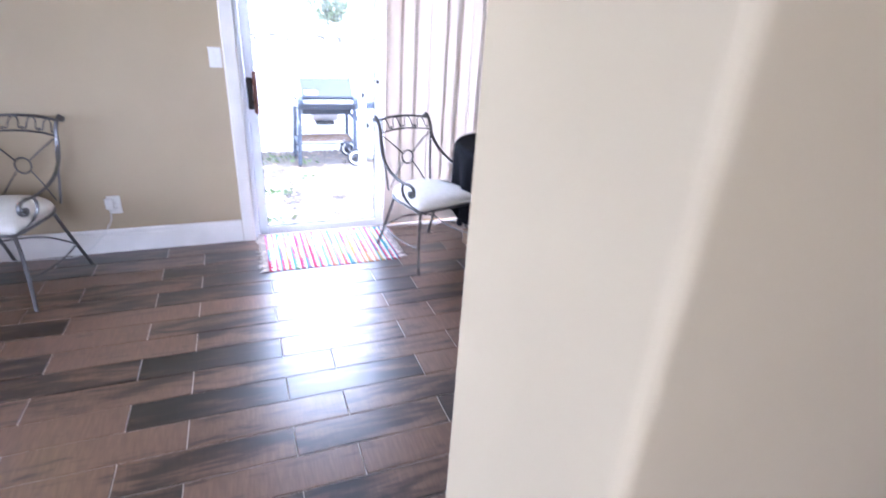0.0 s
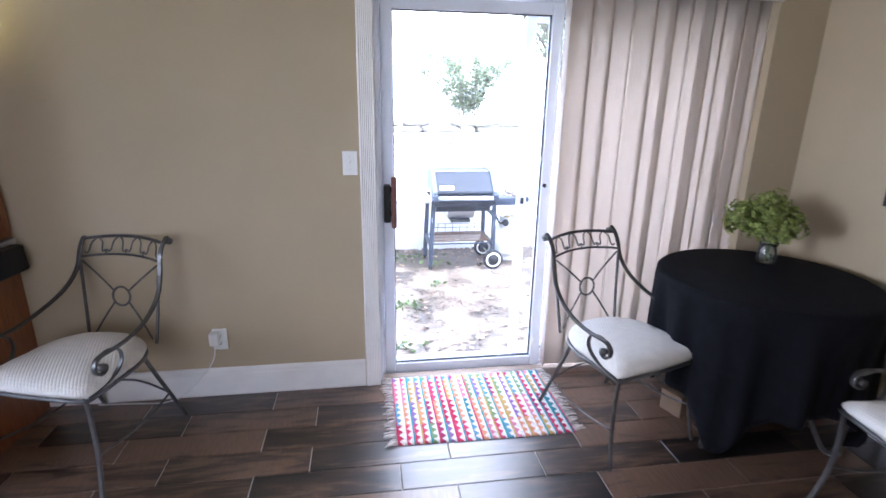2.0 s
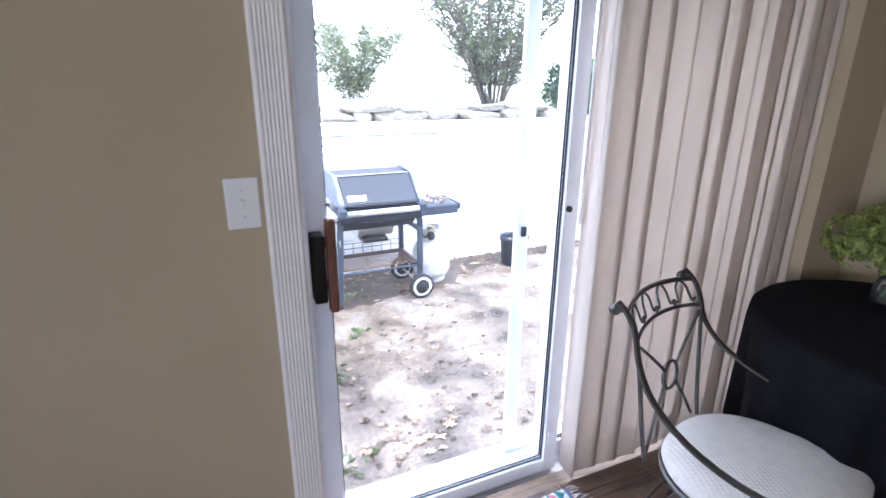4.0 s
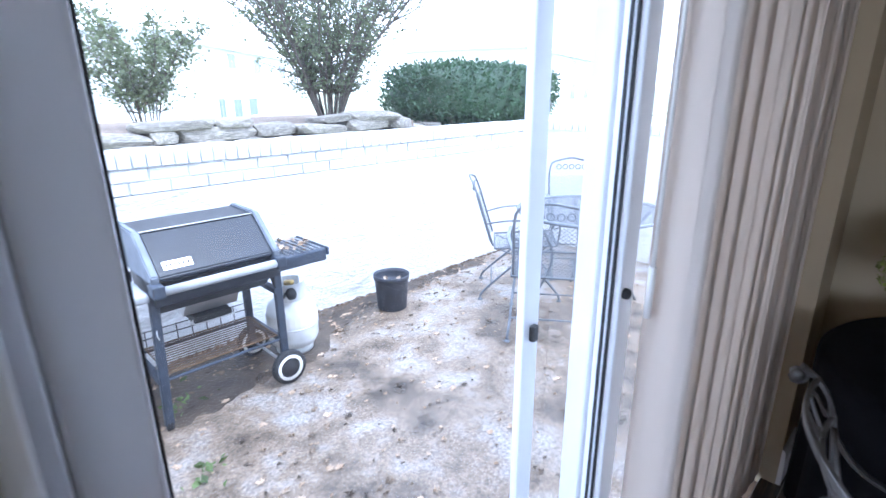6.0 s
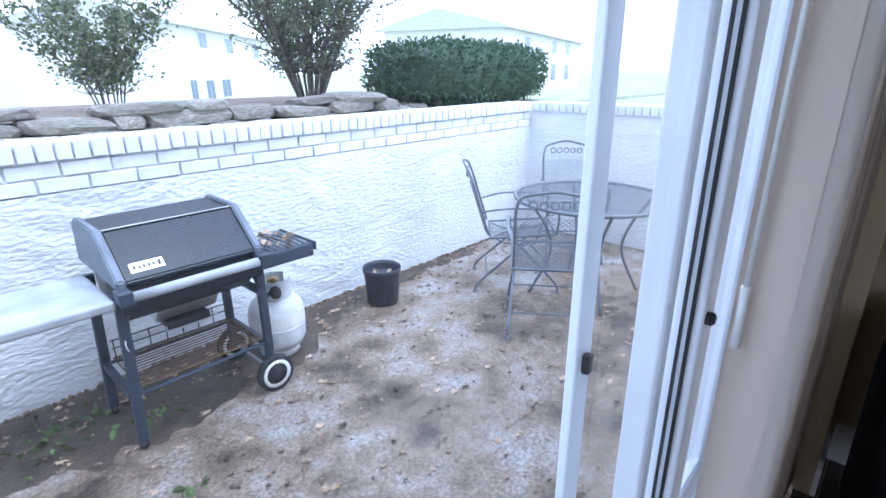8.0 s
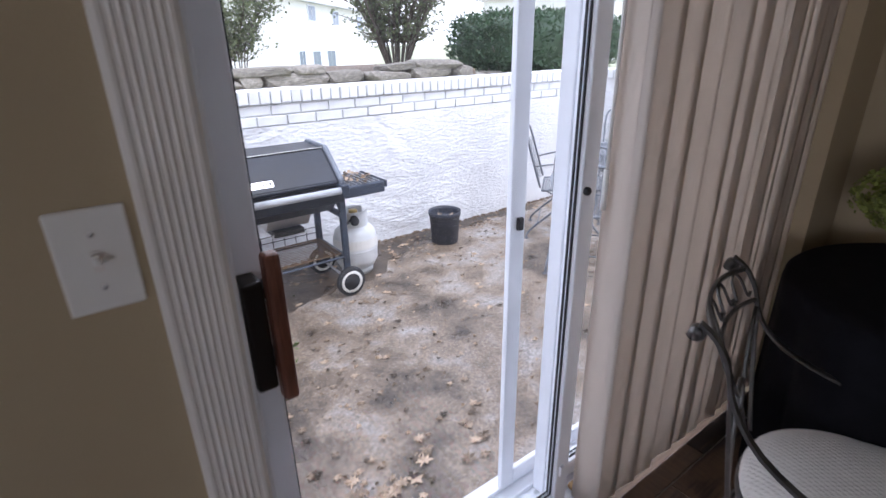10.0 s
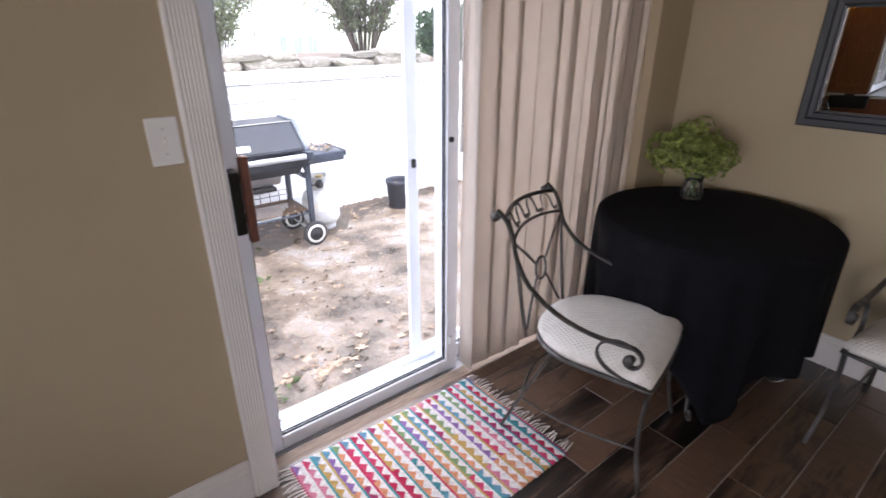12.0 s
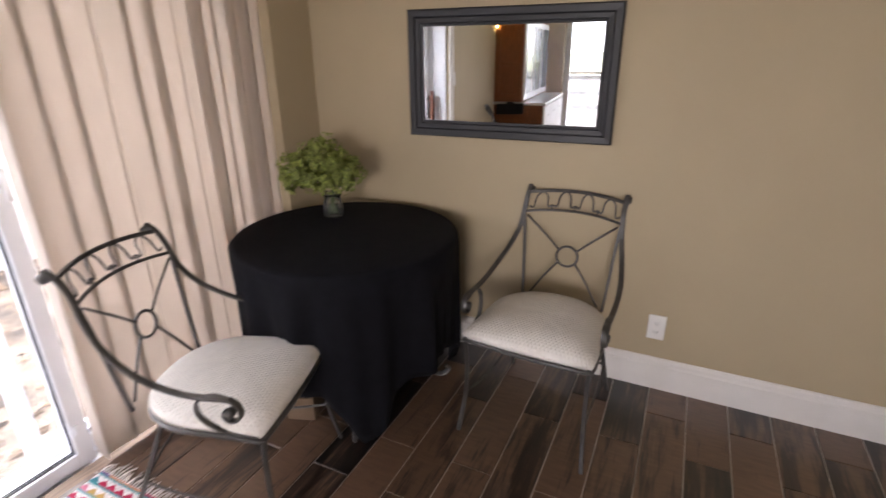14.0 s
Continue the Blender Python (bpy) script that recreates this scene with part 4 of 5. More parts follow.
RUG = rug_material()
rug = thing("rag_rug", "multicoloured striped woven rag rug with fringe before the glass door", "rug", pose(0, 0, 0.002))
bm = bmesh.new()
nx, ny = 184, 74
rnd = random.Random(7)
vv = []
for i in range(nx + 1):
    col = []
    for j in range(ny + 1):
        x = RX0 + (RX1 - RX0) * i / nx
        y = RY0 + (RY1 - RY0) * j / ny
        z = 0.007 + 0.0022 * (1 if (i + j) % 2 else -1) * (0.6 + 0.4 * ((i * 7 + j * 3) % 5) / 4) + 0.002 * math.sin(7 * x) * math.sin(9 * y)
        if i in (0, nx) or j in (0, ny):
            z = 0.001
        y += 0.006 * math.sin(5 * x + 1) + (0.003 * rnd.uniform(-1, 1) if j in (0, ny) else 0)
        col.append(bm.verts.new((x, y, z)))
    vv.append(col)
for i in range(nx):
    for j in range(ny):
        bm.faces.new((vv[i][j], vv[i + 1][j], vv[i + 1][j + 1], vv[i][j + 1]))
part("woven_field", bm, RUG, rug, smooth=True)
FR = material("rug_fringe", (0.70, 0.64, 0.60), 0.95, vary=0.25, scale=30, island=True, rand=0.3)
for xs, sgn in ((RX0, -1), (RX1, 1)):
    bm = bmesh.new()
    for k in range(44):
        y = RY0 + 0.006 + (RY1 - RY0 - 0.012) * k / 43
        L = rnd.uniform(0.030, 0.062)
        dy = rnd.uniform(-0.018, 0.018)
        tube(bm, spline([(xs - sgn * 0.004, y, 0.006), (xs + sgn * L * 0.5, y + dy * 0.4, 0.009), (xs + sgn * L, y + dy, 0.004)], 3), 0.0034, 5, taper=(1.0, 0.7))
    tagged(part("fringe", bm, FR, rug, "knotted cotton fringe", True), kind="stuff")

# ---------------------------------------------------------------- cabinet by the left wall
cab = thing("hutch_cabinet", "orange oak hutch with white doors and a deeper base", "cabinet")
CX0, CX1 = -3.20, -1.555
base = part("base_body", bx(CX0, CX1, 2.87, DY, 0.0, 0.845, bevel=0.004), CABWOOD, cab, "orange oak base cabinet")
upper = part("upper_body", bx(CX0, CX1, 3.12, DY, 0.882, 1.775, bevel=0.004), CABWOOD, cab, "orange oak upper cabinet")
part("worktop", bx(CX0, CX1 + 0.012, 2.84, DY, 0.849, 0.878, bevel=0.004), STEEL, cab, "pale grey worktop edge")
for y0, y1, z0, z1 in ((3.14, 3.18, 0.90, 1.76), (3.385, 3.425, 0.90, 1.76), (3.18, 3.385, 1.70, 1.76), (3.18, 3.385, 0.90, 0.97), (3.18, 3.385, 1.28, 1.32)):
    part("side_frame", bx(CX1, CX1 + 0.012, y0, y1, z0, z1, bevel=0.003), CABWOOD, upper)
part("cornice", bx(CX0, CX1 + 0.02, 3.10, DY, 1.776, 1.805, bevel=0.006), CABWOOD, cab)
for k in range(3):
    x0 = CX0 + 0.01 + k * 0.545
    d = part("upper_door", bx(x0, x0 + 0.535, 3.098, 3.118, 0.90, 1.765, bevel=0.004), CABWHITE, cab, "white glazed cabinet door")
    part("pane", bx(x0 + 0.06, x0 + 0.475, 3.092, 3.097, 0.97, 1.70), FARGLASS, d)
    part("knob", lt([(0.0, 0), (0.007, 0), (0.012, 0.012), (0.0, 0.022)], 10, pose(x0 + 0.51, 3.098, 1.1, 90), cap=False), STEEL, d)
    d = part("lower_door", bx(x0, x0 + 0.535, 2.848, 2.868, 0.10, 0.83, bevel=0.004), CABWHITE, cab, "white cabinet door")
    part("handle", tb([(x0 + 0.20, 2.835, 0.72), (x0 + 0.33, 2.835, 0.72)], 0.006, 8), STEEL, d)
caddy = thing("canvas_caddy", "black canvas pouch hung on the cabinet side", "pouch", pose(CX1 + 0.014, 3.26, 0.80))
bm = bmesh.new()
box(bm, 0, 0.055, -0.17, 0.15, -0.055, 0.065, bevel=0.012, seg=3)
for v in bm.verts:
    v.co.z += 0.006 * math.sin(31 * v.co.y)
    v.co.x += 0.004 * math.sin(23 * v.co.y + 40 * v.co.z)
part("pouch", bm, BLACKCLOTH, caddy, smooth=True)
part("strap", bx(0.0, 0.006, -0.05, 0.03, 0.060, 0.082), BLACKCLOTH, caddy)

# fairy lights along the cabinet top
WARM = bpy.data.materials.new("warm_bulb")
WARM.use_nodes = True
_p = WARM.node_tree.nodes["Principled BSDF"]
_p.inputs["Emission Color"].default_value, _p.inputs["Emission Strength"].default_value = (1.0, 0.86, 0.30, 1), 30.0
lights = thing("fairy_lights", "string of warm yellow fairy lights on the cabinet top", "string lights")
path = spline([(-3.1, 3.25, 1.812), (-2.7, 3.17, 1.815), (-2.3, 3.24, 1.812), (-1.9, 3.16, 1.815), (-1.62, 3.22, 1.812), (-1.55, 3.38, 1.83), (-1.52, 3.425, 1.80), (-1.525, 3.43, 1.62), (-1.53, 3.435, 1.45)], 6)
part("wire", tb(path, 0.0016, 5), STEM, lights, "thin green wire", True)
for i in range(0, len(path) - 8, 4):
    part("bulb", lt([(0.0, 0), (0.005, 0.002), (0.0065, 0.010), (0.004, 0.02), (0.0, 0.024)], 8, Matrix.Translation(path[i] + Vector((0, 0, 0.001))), cap=False), WARM, lights, smooth=True)

# under the table: small carton and a power strip
bxo = thing("carton", "small brown cardboard carton on the floor under the table", "box", pose(1.62, 3.02, 0, 0, 0, 20))
part("carton_body", bx(-0.09, 0.09, -0.06, 0.06, 0, 0.11, bevel=0.003), CARD, bxo)
part("tape", bx(-0.02, 0.02, -0.0605, 0.0605, 0.110, 0.1108), PLASTIC, bxo)

# glass door and deck seen in the mirror
gd = tagged(new("door_2"), "white framed glass door in the far wall, closed", "glass door", kind="structure")
for y0, y1, z0, z1 in ((1.985, 2.07, 0.0, 2.095), (2.83, 2.915, 0.0, 2.095), (2.07, 2.83, 0.0, 0.16), (2.07, 2.83, 2.0, 2.095)):
    part("door_frame", bx(LX - 0.12, LX - 0.07, y0, y1, z0, z1, bevel=0.004), VINYL, gd)
bm = bmesh.new()
bm.faces.new([bm.verts.new(c) for c in ((LX - 0.095, 2.07, 0.16), (LX - 0.095, 2.83, 0.16), (LX - 0.095, 2.83, 2.0), (LX - 0.095, 2.07, 2.0))])
part("pane", bm, GLASS, gd).visible_shadow = False
structure("trim", bx(LX + 0.001, LX + 0.02, 2.925, DY - 0.002, 0.0, 2.30, bevel=0.003), TRIM, "wide white painted boards beside the far glass door")
rail = thing("deck_railing", "white wooden railing outside the far glass door", "railing")
for z in (0.45, 0.70, 0.95):
    part("rail", bx(-5.24, -5.20, 0.9, 3.6, z, z + 0.07, bevel=0.004), GREYPLASTIC, rail)
for y in (0.9, 2.2, 3.55):
    part("post", bx(-5.27, -5.18, y, y + 0.09, PZ, 1.05, bevel=0.005), VINYL, rail)
part("cap_rail", bx(-5.29, -5.15, 0.88, 3.66, 1.05, 1.09, bevel=0.005), STONE, rail, "weathered top rail")
win2 = tagged(new("window_2"), "white framed side window", "window", kind="structure")
for y0, y1, z0, z1 in ((-0.295, -0.23, 0.855, 2.145), (1.43, 1.495, 0.855, 2.145), (-0.23, 1.43, 0.855, 0.92), (-0.23, 1.43, 2.08, 2.145)):
    part("window_frame", bx(LX - 0.05, LX - 0.005, y0, y1, z0, z1, bevel=0.004), VINYL, win2)
# unseen rear window, added to hold the warm fill
win = tagged(new("window_1"), "unseen white framed rear window, added around the warm fill lamp", "window", kind="structure")
for x0, x1, z0, z1 in ((-2.195, -2.13, 0.855, 2.145), (-0.27, -0.205, 0.855, 2.145), (-2.13, -0.27, 0.855, 0.92), (-2.13, -0.27, 2.08, 2.145)):
    part("window_frame", bx(x0, x1, BY - 0.14, BY - 0.08, z0, z1, bevel=0.004), VINYL, win)

# ---------------------------------------------------------------- patio
structure("pavement", bx(-6.0, 4.60, OUT + 0.004, WY + 0.05, PZ - 0.2, PZ), PATIO, "wet stained concrete patio slab")
structure("pavement", bx(-6.0, LX - 0.26, -6.0, OUT, PZ - 0.2, PZ), PATIO)
bm = bmesh.new()
G = 500.0


def sheet(x0, x1, y0, y1, z):
    bm.faces.new([bm.verts.new(c) for c in ((x0, y0, z), (x1, y0, z), (x1, y1, z), (x0, y1, z))])


sheet(-G, G, WY + 0.21, 7.15, 0.98)
sheet(-G, G, 7.15, 9.6, 1.02)
bm.faces.new([bm.verts.new(c) for c in ((-G, 9.6, 1.02), (G, 9.6, 1.02), (G, 16.0, -1.1), (-G, 16.0, -1.1))])
sheet(-G, G, 16.0, G, -1.1)
sheet(4.80, G, -G, WY + 0.21, 0.98)
sheet(-G, -6.2, -G, WY + 0.21, 0.98)
sheet(-6.2, 4.80, -G, -6.0, 0.98)
structure("ground", bm, LAWN, "pale winter lawn above the garden wall")

# stucco garden wall with painted brick courses
gw = tagged(new("garden_wall"), "white stucco garden wall capped with painted brick", "garden wall", kind="structure")
def stucco_face(x0, x1, y, z0, z1):
    """Front skin with trowelled unevenness."""
    bm = bmesh.new()
    nx, nz = 420, 44
    g = []
    for i in range(nx + 1):
        c = []
        for k in range(nz + 1):
            x, z = x0 + (x1 - x0) * i / nx, z0 + (z1 - z0) * k / nz
            bend = 2.2 * noise.noise((x * 1.3, 7.7, z * 1.6))
            dy = 0.010 * noise.noise((x * 2.1, 3.1, z * 2.6)) + 0.005 * noise.noise((x * 8, 1.7, z * 14 + bend * 5))
            dy += 0.0035 * math.sin(46 * z + 9 * bend + 5 * x) * (0.35 + noise.noise((x * 2.7, 0.4, z * 3.1)))
            c.append(bm.verts.new((x, y + dy, z)))
        g.append(c)
    for i in range(nx):
        for k in range(nz):
            bm.faces.new((g[i][k], g[i + 1][k], g[i + 1][k + 1], g[i][k + 1]))
    return bm


part("wall_core", bx(-6.2, 4.80, WY + 0.022, WY + 0.20, PZ - 0.2, 0.912), STUCCO, gw)
part("wall_face", stucco_face(-6.2, 4.60, WY, PZ - 0.02, 0.913), STUCCO, gw, "white trowelled stucco", True)
part("return_wall", bx(4.60, 4.80, OUT, WY + 0.02, PZ - 0.2, 0.912), STUCCO, gw, "white stucco return wall")
part("west_wall", bx(-6.2, -6.0, -6.0, WY + 0.02, PZ - 0.2, 1.0), STUCCO, gw)

# raised bed: dry stone edging
rnd = random.Random(21)


def stone_mesh(seed):
    r = random.Random(seed)
    bm = bmesh.new()
    bmesh.ops.create_icosphere(bm, subdivisions=2, radius=1)
    o = Vector((r.uniform(0, 50), r.uniform(0, 50), r.uniform(0, 50)))
    for v in bm.verts:
        c = v.co
        p = 0.45
        c = Vector([math.copysign(abs(q) ** p, q) for q in c])
        d = 1 + 0.22 * noise.noise(c * 1.2 + o)
        v.co = Vector((c.x * d, c.y * d, c.z * (1 + 0.30 * noise.noise(c * 1.7 + o))))
    me = bpy.data.meshes.new("stone")
    bm.to_mesh(me)
    bm.free()
    me.materials.append(STONE)
    return me


STONES = [stone_mesh(s) for s in range(7)]
sw = thing("dry_stone_edging", "low edging of stacked grey-brown field stones above the garden wall", "stone wall")
for course, (z0, hh) in enumerate(((0.975, 0.125), (1.09, 0.10), (1.18, 0.07))):
    x = -2.6 + 0.17 * course
    while x < 3.75 - 0.35 * course:
        w = rnd.choice((0.20, 0.28, 0.36, 0.48, 0.58)) * rnd.uniform(0.85, 1.1)
        h = hh * rnd.uniform(0.8, 1.15)
        if not (course == 2 and rnd.random() < 0.35):
            ob = new("stone", rnd.choice(STONES))
            ob.parent = sw
            ob.matrix_basis = pose(x + w / 2, 7.16 + rnd.uniform(-0.03, 0.05) + 0.03 * course, z0 + h / 2, rnd.uniform(-4, 4), rnd.uniform(-4, 4), rnd.uniform(-9, 9)) @ Matrix.Diagonal((w * 0.53, 0.15, h * 0.56, 1))
        x += w * 0.98
for i in range(6):
    ob = new("stone", rnd.choice(STONES))
    ob.parent = sw
    ob.matrix_basis = pose(3.7 + 0.33 * i, 7.3 + 0.25 * i + rnd.uniform(-0.1, 0.1), 1.02, 0, 0, rnd.uniform(0, 90)) @ Matrix.Diagonal((0.15, 0.12, 0.07, 1))
soil = tagged(link("bed_soil", bx(-2.7, 3.7, 7.22, 9.2, 0.9, 1.16, bevel=0.03), SOIL), "dark leaf-covered soil of the raised bed", "soil", kind="structure")


# ---------------------------------------------------------------- shrubs and hedge
def leaf_card(bm, c, d, size, r):
    """One pointed leaf, slightly folded."""
    d = d.normalized()
    u = d.orthogonal().normalized()
    u.rotate(Matrix.Rotation(r.uniform(0, 6.28), 3, d))
    n = d.cross(u)
    w = size * 0.30
    a, t = c, c + d * size
    l1, r1 = c + d * size * 0.5 + u * w + n * w * 0.3, c + d * size * 0.5 - u * w + n * w * 0.3
    va, vt, vl, vr = bm.verts.new(a), bm.verts.new(t), bm.verts.new(l1), bm.verts.new(r1)
    bm.faces.new((va, vl, vt))
    bm.faces.new((va, vt, vr))


def shrub(name, label, x, y, z, h, spread, stems, leaves, leaf, mat, seed, low=0.35):
    """Many-stemmed shrub: tapering limbs that fork, and leaves in clumps along the twigs."""
    r = random.Random(seed)
    s = thing(name, label, "shrub", pose(x, y, z))
    trunk, tips = bmesh.new(), []
    for k in range(stems):
        a = 2 * math.pi * (k + r.uniform(-0.3, 0.3)) / stems
        lean = spread * r.uniform(0.35, 1.0)
        p0 = Vector((0.07 * math.cos(a), 0.07 * math.sin(a), -0.05))
        p1 = Vector((lean * 0.28 * math.cos(a), lean * 0.28 * math.sin(a), h * 0.33))
        p2 = Vector((lean * 0.65 * math.cos(a + 0.15), lean * 0.65 * math.sin(a + 0.15), h * 0.66))
        p3 = Vector((lean * math.cos(a + r.uniform(-0.3, 0.3)), lean * math.sin(a + r.uniform(-0.3, 0.3)), h * r.uniform(0.8, 1.05)))
        main = spline([p0, p1, p2, p3], 5)
        tube(trunk, main, 0.011 * h / 1.3, 6, taper=(1.0, 0.3))
        for q in main[3:]:
            for _ in range(3):
                e = q + Vector((r.gauss(0, 0.14), r.gauss(0, 0.14), r.uniform(0.03, 0.24))) * (h / 1.3)
                tube(trunk, [q, q.lerp(e, 0.5) + Vector((r.gauss(0, 0.02), r.gauss(0, 0.02), 0.01)), e], 0.0045 * h / 1.3, 5, taper=(1.0, 0.5))
                if e.z > h * low:
                    tips.append((q, e))
    part("limbs", trunk, BARK, s, "grey-brown forking stems", True)
    bm = bmesh.new()
    for _ in range(leaves):
        q, e = r.choice(tips)
        c = q.lerp(e, r.uniform(0.3, 1.15)) + Vector((r.gauss(0, 0.030), r.gauss(0, 0.030), r.gauss(0, 0.030)))
        leaf_card(bm, c, Vector((r.gauss(0, 1), r.gauss(0, 1), r.gauss(0.35, 0.8))), leaf * r.uniform(0.7, 1.25), r)
    tagged(part("crown", bm, mat, s, "small glossy green leaves"), kind="stuff")
    return s


shrub("garden_shrub", "tall many-stemmed evergreen shrub above the stone edging", 3.10, 7.85, 1.12, 1.75, 1.75, 24, 21000, 0.036, LEAF, 5, 0.16)
shrub("garden_shrub", "smaller open shrub with bare lower stems behind the stone edging", 1.44, 8.0, 1.15, 0.80, 0.72, 9, 5600, 0.036, LEAF, 11, 0.30)

hd = thing("clipped_hedge", "clipped rounded evergreen hedge with bare stems at its foot", "hedge", pose(5.62, 8.05, 0.86))
r = random.Random(31)
trunk = bmesh.new()
for k in range(16):
    px, py = r.uniform(-1.0, 1.0), r.uniform(-0.35, 0.35)
    tube(trunk, spline([(px, py, 0), (px * 1.1, py * 1.1, 0.2), (px * 1.3, py * 1.3, 0.5)], 3), 0.016, 6, taper=(1, 0.5))
part("stems", trunk, BARK, hd, "bare stems", True)
core = bmesh.new()
bmesh.ops.create_icosphere(core, subdivisions=4, radius=1)
for v in core.verts:
    q = Vector([math.copysign(abs(t) ** 0.55, t) for t in v.co])
    q *= 1 + 0.09 * noise.noise(q * 2.3) + 0.04 * noise.noise(q * 6)
    v.co = Vector((q.x * 1.42, q.y * 0.62, 0.54 + q.z * 0.36))
core.normal_update()
faces = [(f.calc_center_median(), f.normal.copy(), f.calc_area()) for f in core.faces]
cum = np.cumsum([f[2] for f in faces])
core_in = core.copy()
for v in core_in.verts:
    v.co = Vector((v.co.x * 0.93, v.co.y * 0.90, 0.54 + (v.co.z - 0.54) * 0.90))
core.free()
part("hedge_core", core_in, HEDGELEAF, hd, smooth=True)
bm = bmesh.new()
for _ in range(13000):
    c, nrm, _a = faces[int(np.searchsorted(cum, r.uniform(0, cum[-1])))]
    c = c + Vector((r.gauss(0, 0.035), r.gauss(0, 0.035), r.gauss(0, 0.03))) - nrm * r.uniform(0, 0.07)
    leaf_card(bm, c, nrm + Vector((r.gauss(0, 0.8), r.gauss(0, 0.8), r.gauss(0.2, 0.8))), r.uniform(0.035, 0.06), r)
tagged(part("foliage", bm, HEDGELEAF, hd, "dense small dark green leaves"), kind="stuff")


# ---------------------------------------------------------------- houses beyond
def house(name, label, m, w, d, eave, ridge, mat, wins):
    h = thing(name, label, "house", m)
    part("wall", bx(0, w, 0, d, -1, eave), mat, h)
    bm = bmesh.new()
    prism(bm, [(-0.4, eave - 0.1), (-0.4, eave + 0.02), (d / 2, ridge + 0.1), (d + 0.4, eave + 0.02), (d + 0.4, eave - 0.1)], -0.4, w + 0.4)
    part("roof", bm, ROOF, h, "grey shingle roof")
    for x, z, ww, hh in wins:
        f = part("window", bx(x, x + ww, -0.05, -0.002, z, z + hh, bevel=0.01), VINYL, h)
        part("pane", bx(x + 0.06, x + ww / 2 - 0.02, -0.058, -0.052, z + 0.06, z + hh - 0.06), FARGLASS, f)
        part("pane", bx(x + ww / 2 + 0.02, x + ww - 0.06, -0.058, -0.052, z + 0.06, z + hh - 0.06), FARGLASS, f)
    return h


house("house", "pale two-storey house with white windows across the lawn", pose(11.45, 32.88, 0, 0, 0, 45.6), 19, 8, 3.9, 4.9, HOUSE,
      [(1.5, -0.15, 1.0, 1.25), (3.75, -0.15, 1.4, 1.2), (6.4, -0.15, 1.7, 1.2), (3.6, 2.75, 1.3, 0.95), (8.1, 2.6, 1.4, 1.0), (14.0, 2.4, 1.6, 1.1)])
house("house", "pale neighbouring house with a grey roof beyond the hedge", pose(26.16, 22.62, 0, 0, 0, 17.8), 24, 8, 3.9, 4.9, HOUSE,
      [(12.0, 0.6, 1.7, 1.35), (12.2, 2.6, 1.5, 1.1), (17.0, 0.6, 1.8, 1.35), (17.2, 2.6, 1.6, 1.1), (4.5, 2.6, 1.4, 1.0)])

# ---------------------------------------------------------------- gas grill
gr = thing("gas_grill", "blue-black gas grill on a wheeled cart with grey side shelf", "grill")
GX0, GX1 = 0.70, 1.235
bm = bmesh.new()
prism(bm, [(5.575, 0.645), (5.58, 0.665), (5.765, 0.832), (6.03, 0.838), (6.075, 0.80), (6.10, 0.645)], GX0, GX1)
bmesh.ops.bevel(bm, geom=list(bm.edges), offset=0.006, segments=2, affect="EDGES")
lid = part("lid", bm, BLACKENAMEL, gr, "blue-black enamelled lid")
for x0, x1 in ((GX0 - 0.034, GX0 - 0.001), (GX1 + 0.001, GX1 + 0.034)):
    bm = bmesh.new()
    prism(bm, [(5.565, 0.638), (5.57, 0.675), (5.76, 0.845), (6.035, 0.850), (6.085, 0.81), (6.112, 0.638)], x0, x1)
    bmesh.ops.bevel(bm, geom=list(bm.edges), offset=0.006, segments=2, affect="EDGES")
    part("lid_end", bm, LIDEND, lid, "cast grey-blue lid end")
part("lid_trim", bx(GX0, GX1, 5.762, 5.774, 0.8335, 0.839, bevel=0.002), STEEL, lid)
part("handle", tb([(GX0 - 0.03, 5.545, 0.612), (GX1 + 0.03, 5.545, 0.612)], 0.021, 12), GREYPLASTIC, lid, "long grey front handle", True)
for x in (GX0 - 0.02, GX1 + 0.02):
    part("handle_end", bx(x - 0.026, x + 0.026, 5.52, 5.60, 0.585, 0.645, bevel=0.008), BLUEGREY, lid)
badge = part("badge", bx(0.735, 0.862, 5.5945, 5.5985, 0.0, 0.042, bevel=0.001), STEEL, lid, "bright maker's badge")
badge.matrix_basis = Matrix.Translation((0, 5.600, 0.680)) @ Matrix.Rotation(radians(-42), 4, "X") @ Matrix.Translation((0, -5.596, 0.008))
bm = bmesh.new()
for k in range(5):
    box(bm, 0.746 + 0.018 * k, 0.757 + 0.018 * k, 5.5935, 5.5944, 0.012, 0.030)
box(bm, 0.838, 0.852, 5.5935, 5.5944, 0.010, 0.034)
part("badge_mark", bm, SLOT, badge)
bm = bmesh.new()
prism(bm, [(5.59, 0.638), (5.62, 0.52), (5.70, 0.455), (5.98, 0.455), (6.06, 0.52), (6.09, 0.638)], GX0 + 0.005, GX1 - 0.005)
part("firebox", bm, BLACKENAMEL, gr, "dark cast firebox")
bm = bmesh.new()
prism(bm, [(5.72, 0.454), (5.78, 0.375), (5.92, 0.375), (5.96, 0.454)], 0.83, 1.10)
part("drip_chute", bm, STEEL, gr, "bare metal chute")
part("drip_pan", bx(0.87, 1.06, 5.75, 5.94, 0.325, 0.362, bevel=0.006), SLOT, gr, "dark drip pan")
part("pan_rail", tb(spline([(0.86, 5.745, 0.355), (0.862, 5.735, 0.335), (1.065, 5.735, 0.335), (1.07, 5.745, 0.355)], 3), 0.004, 6), STEEL, gr)
part("control_panel", bx(GX0 - 0.03, GX1 + 0.03, 5.578, 5.592, 0.53, 0.60, bevel=0.004), BLACKENAMEL, gr)
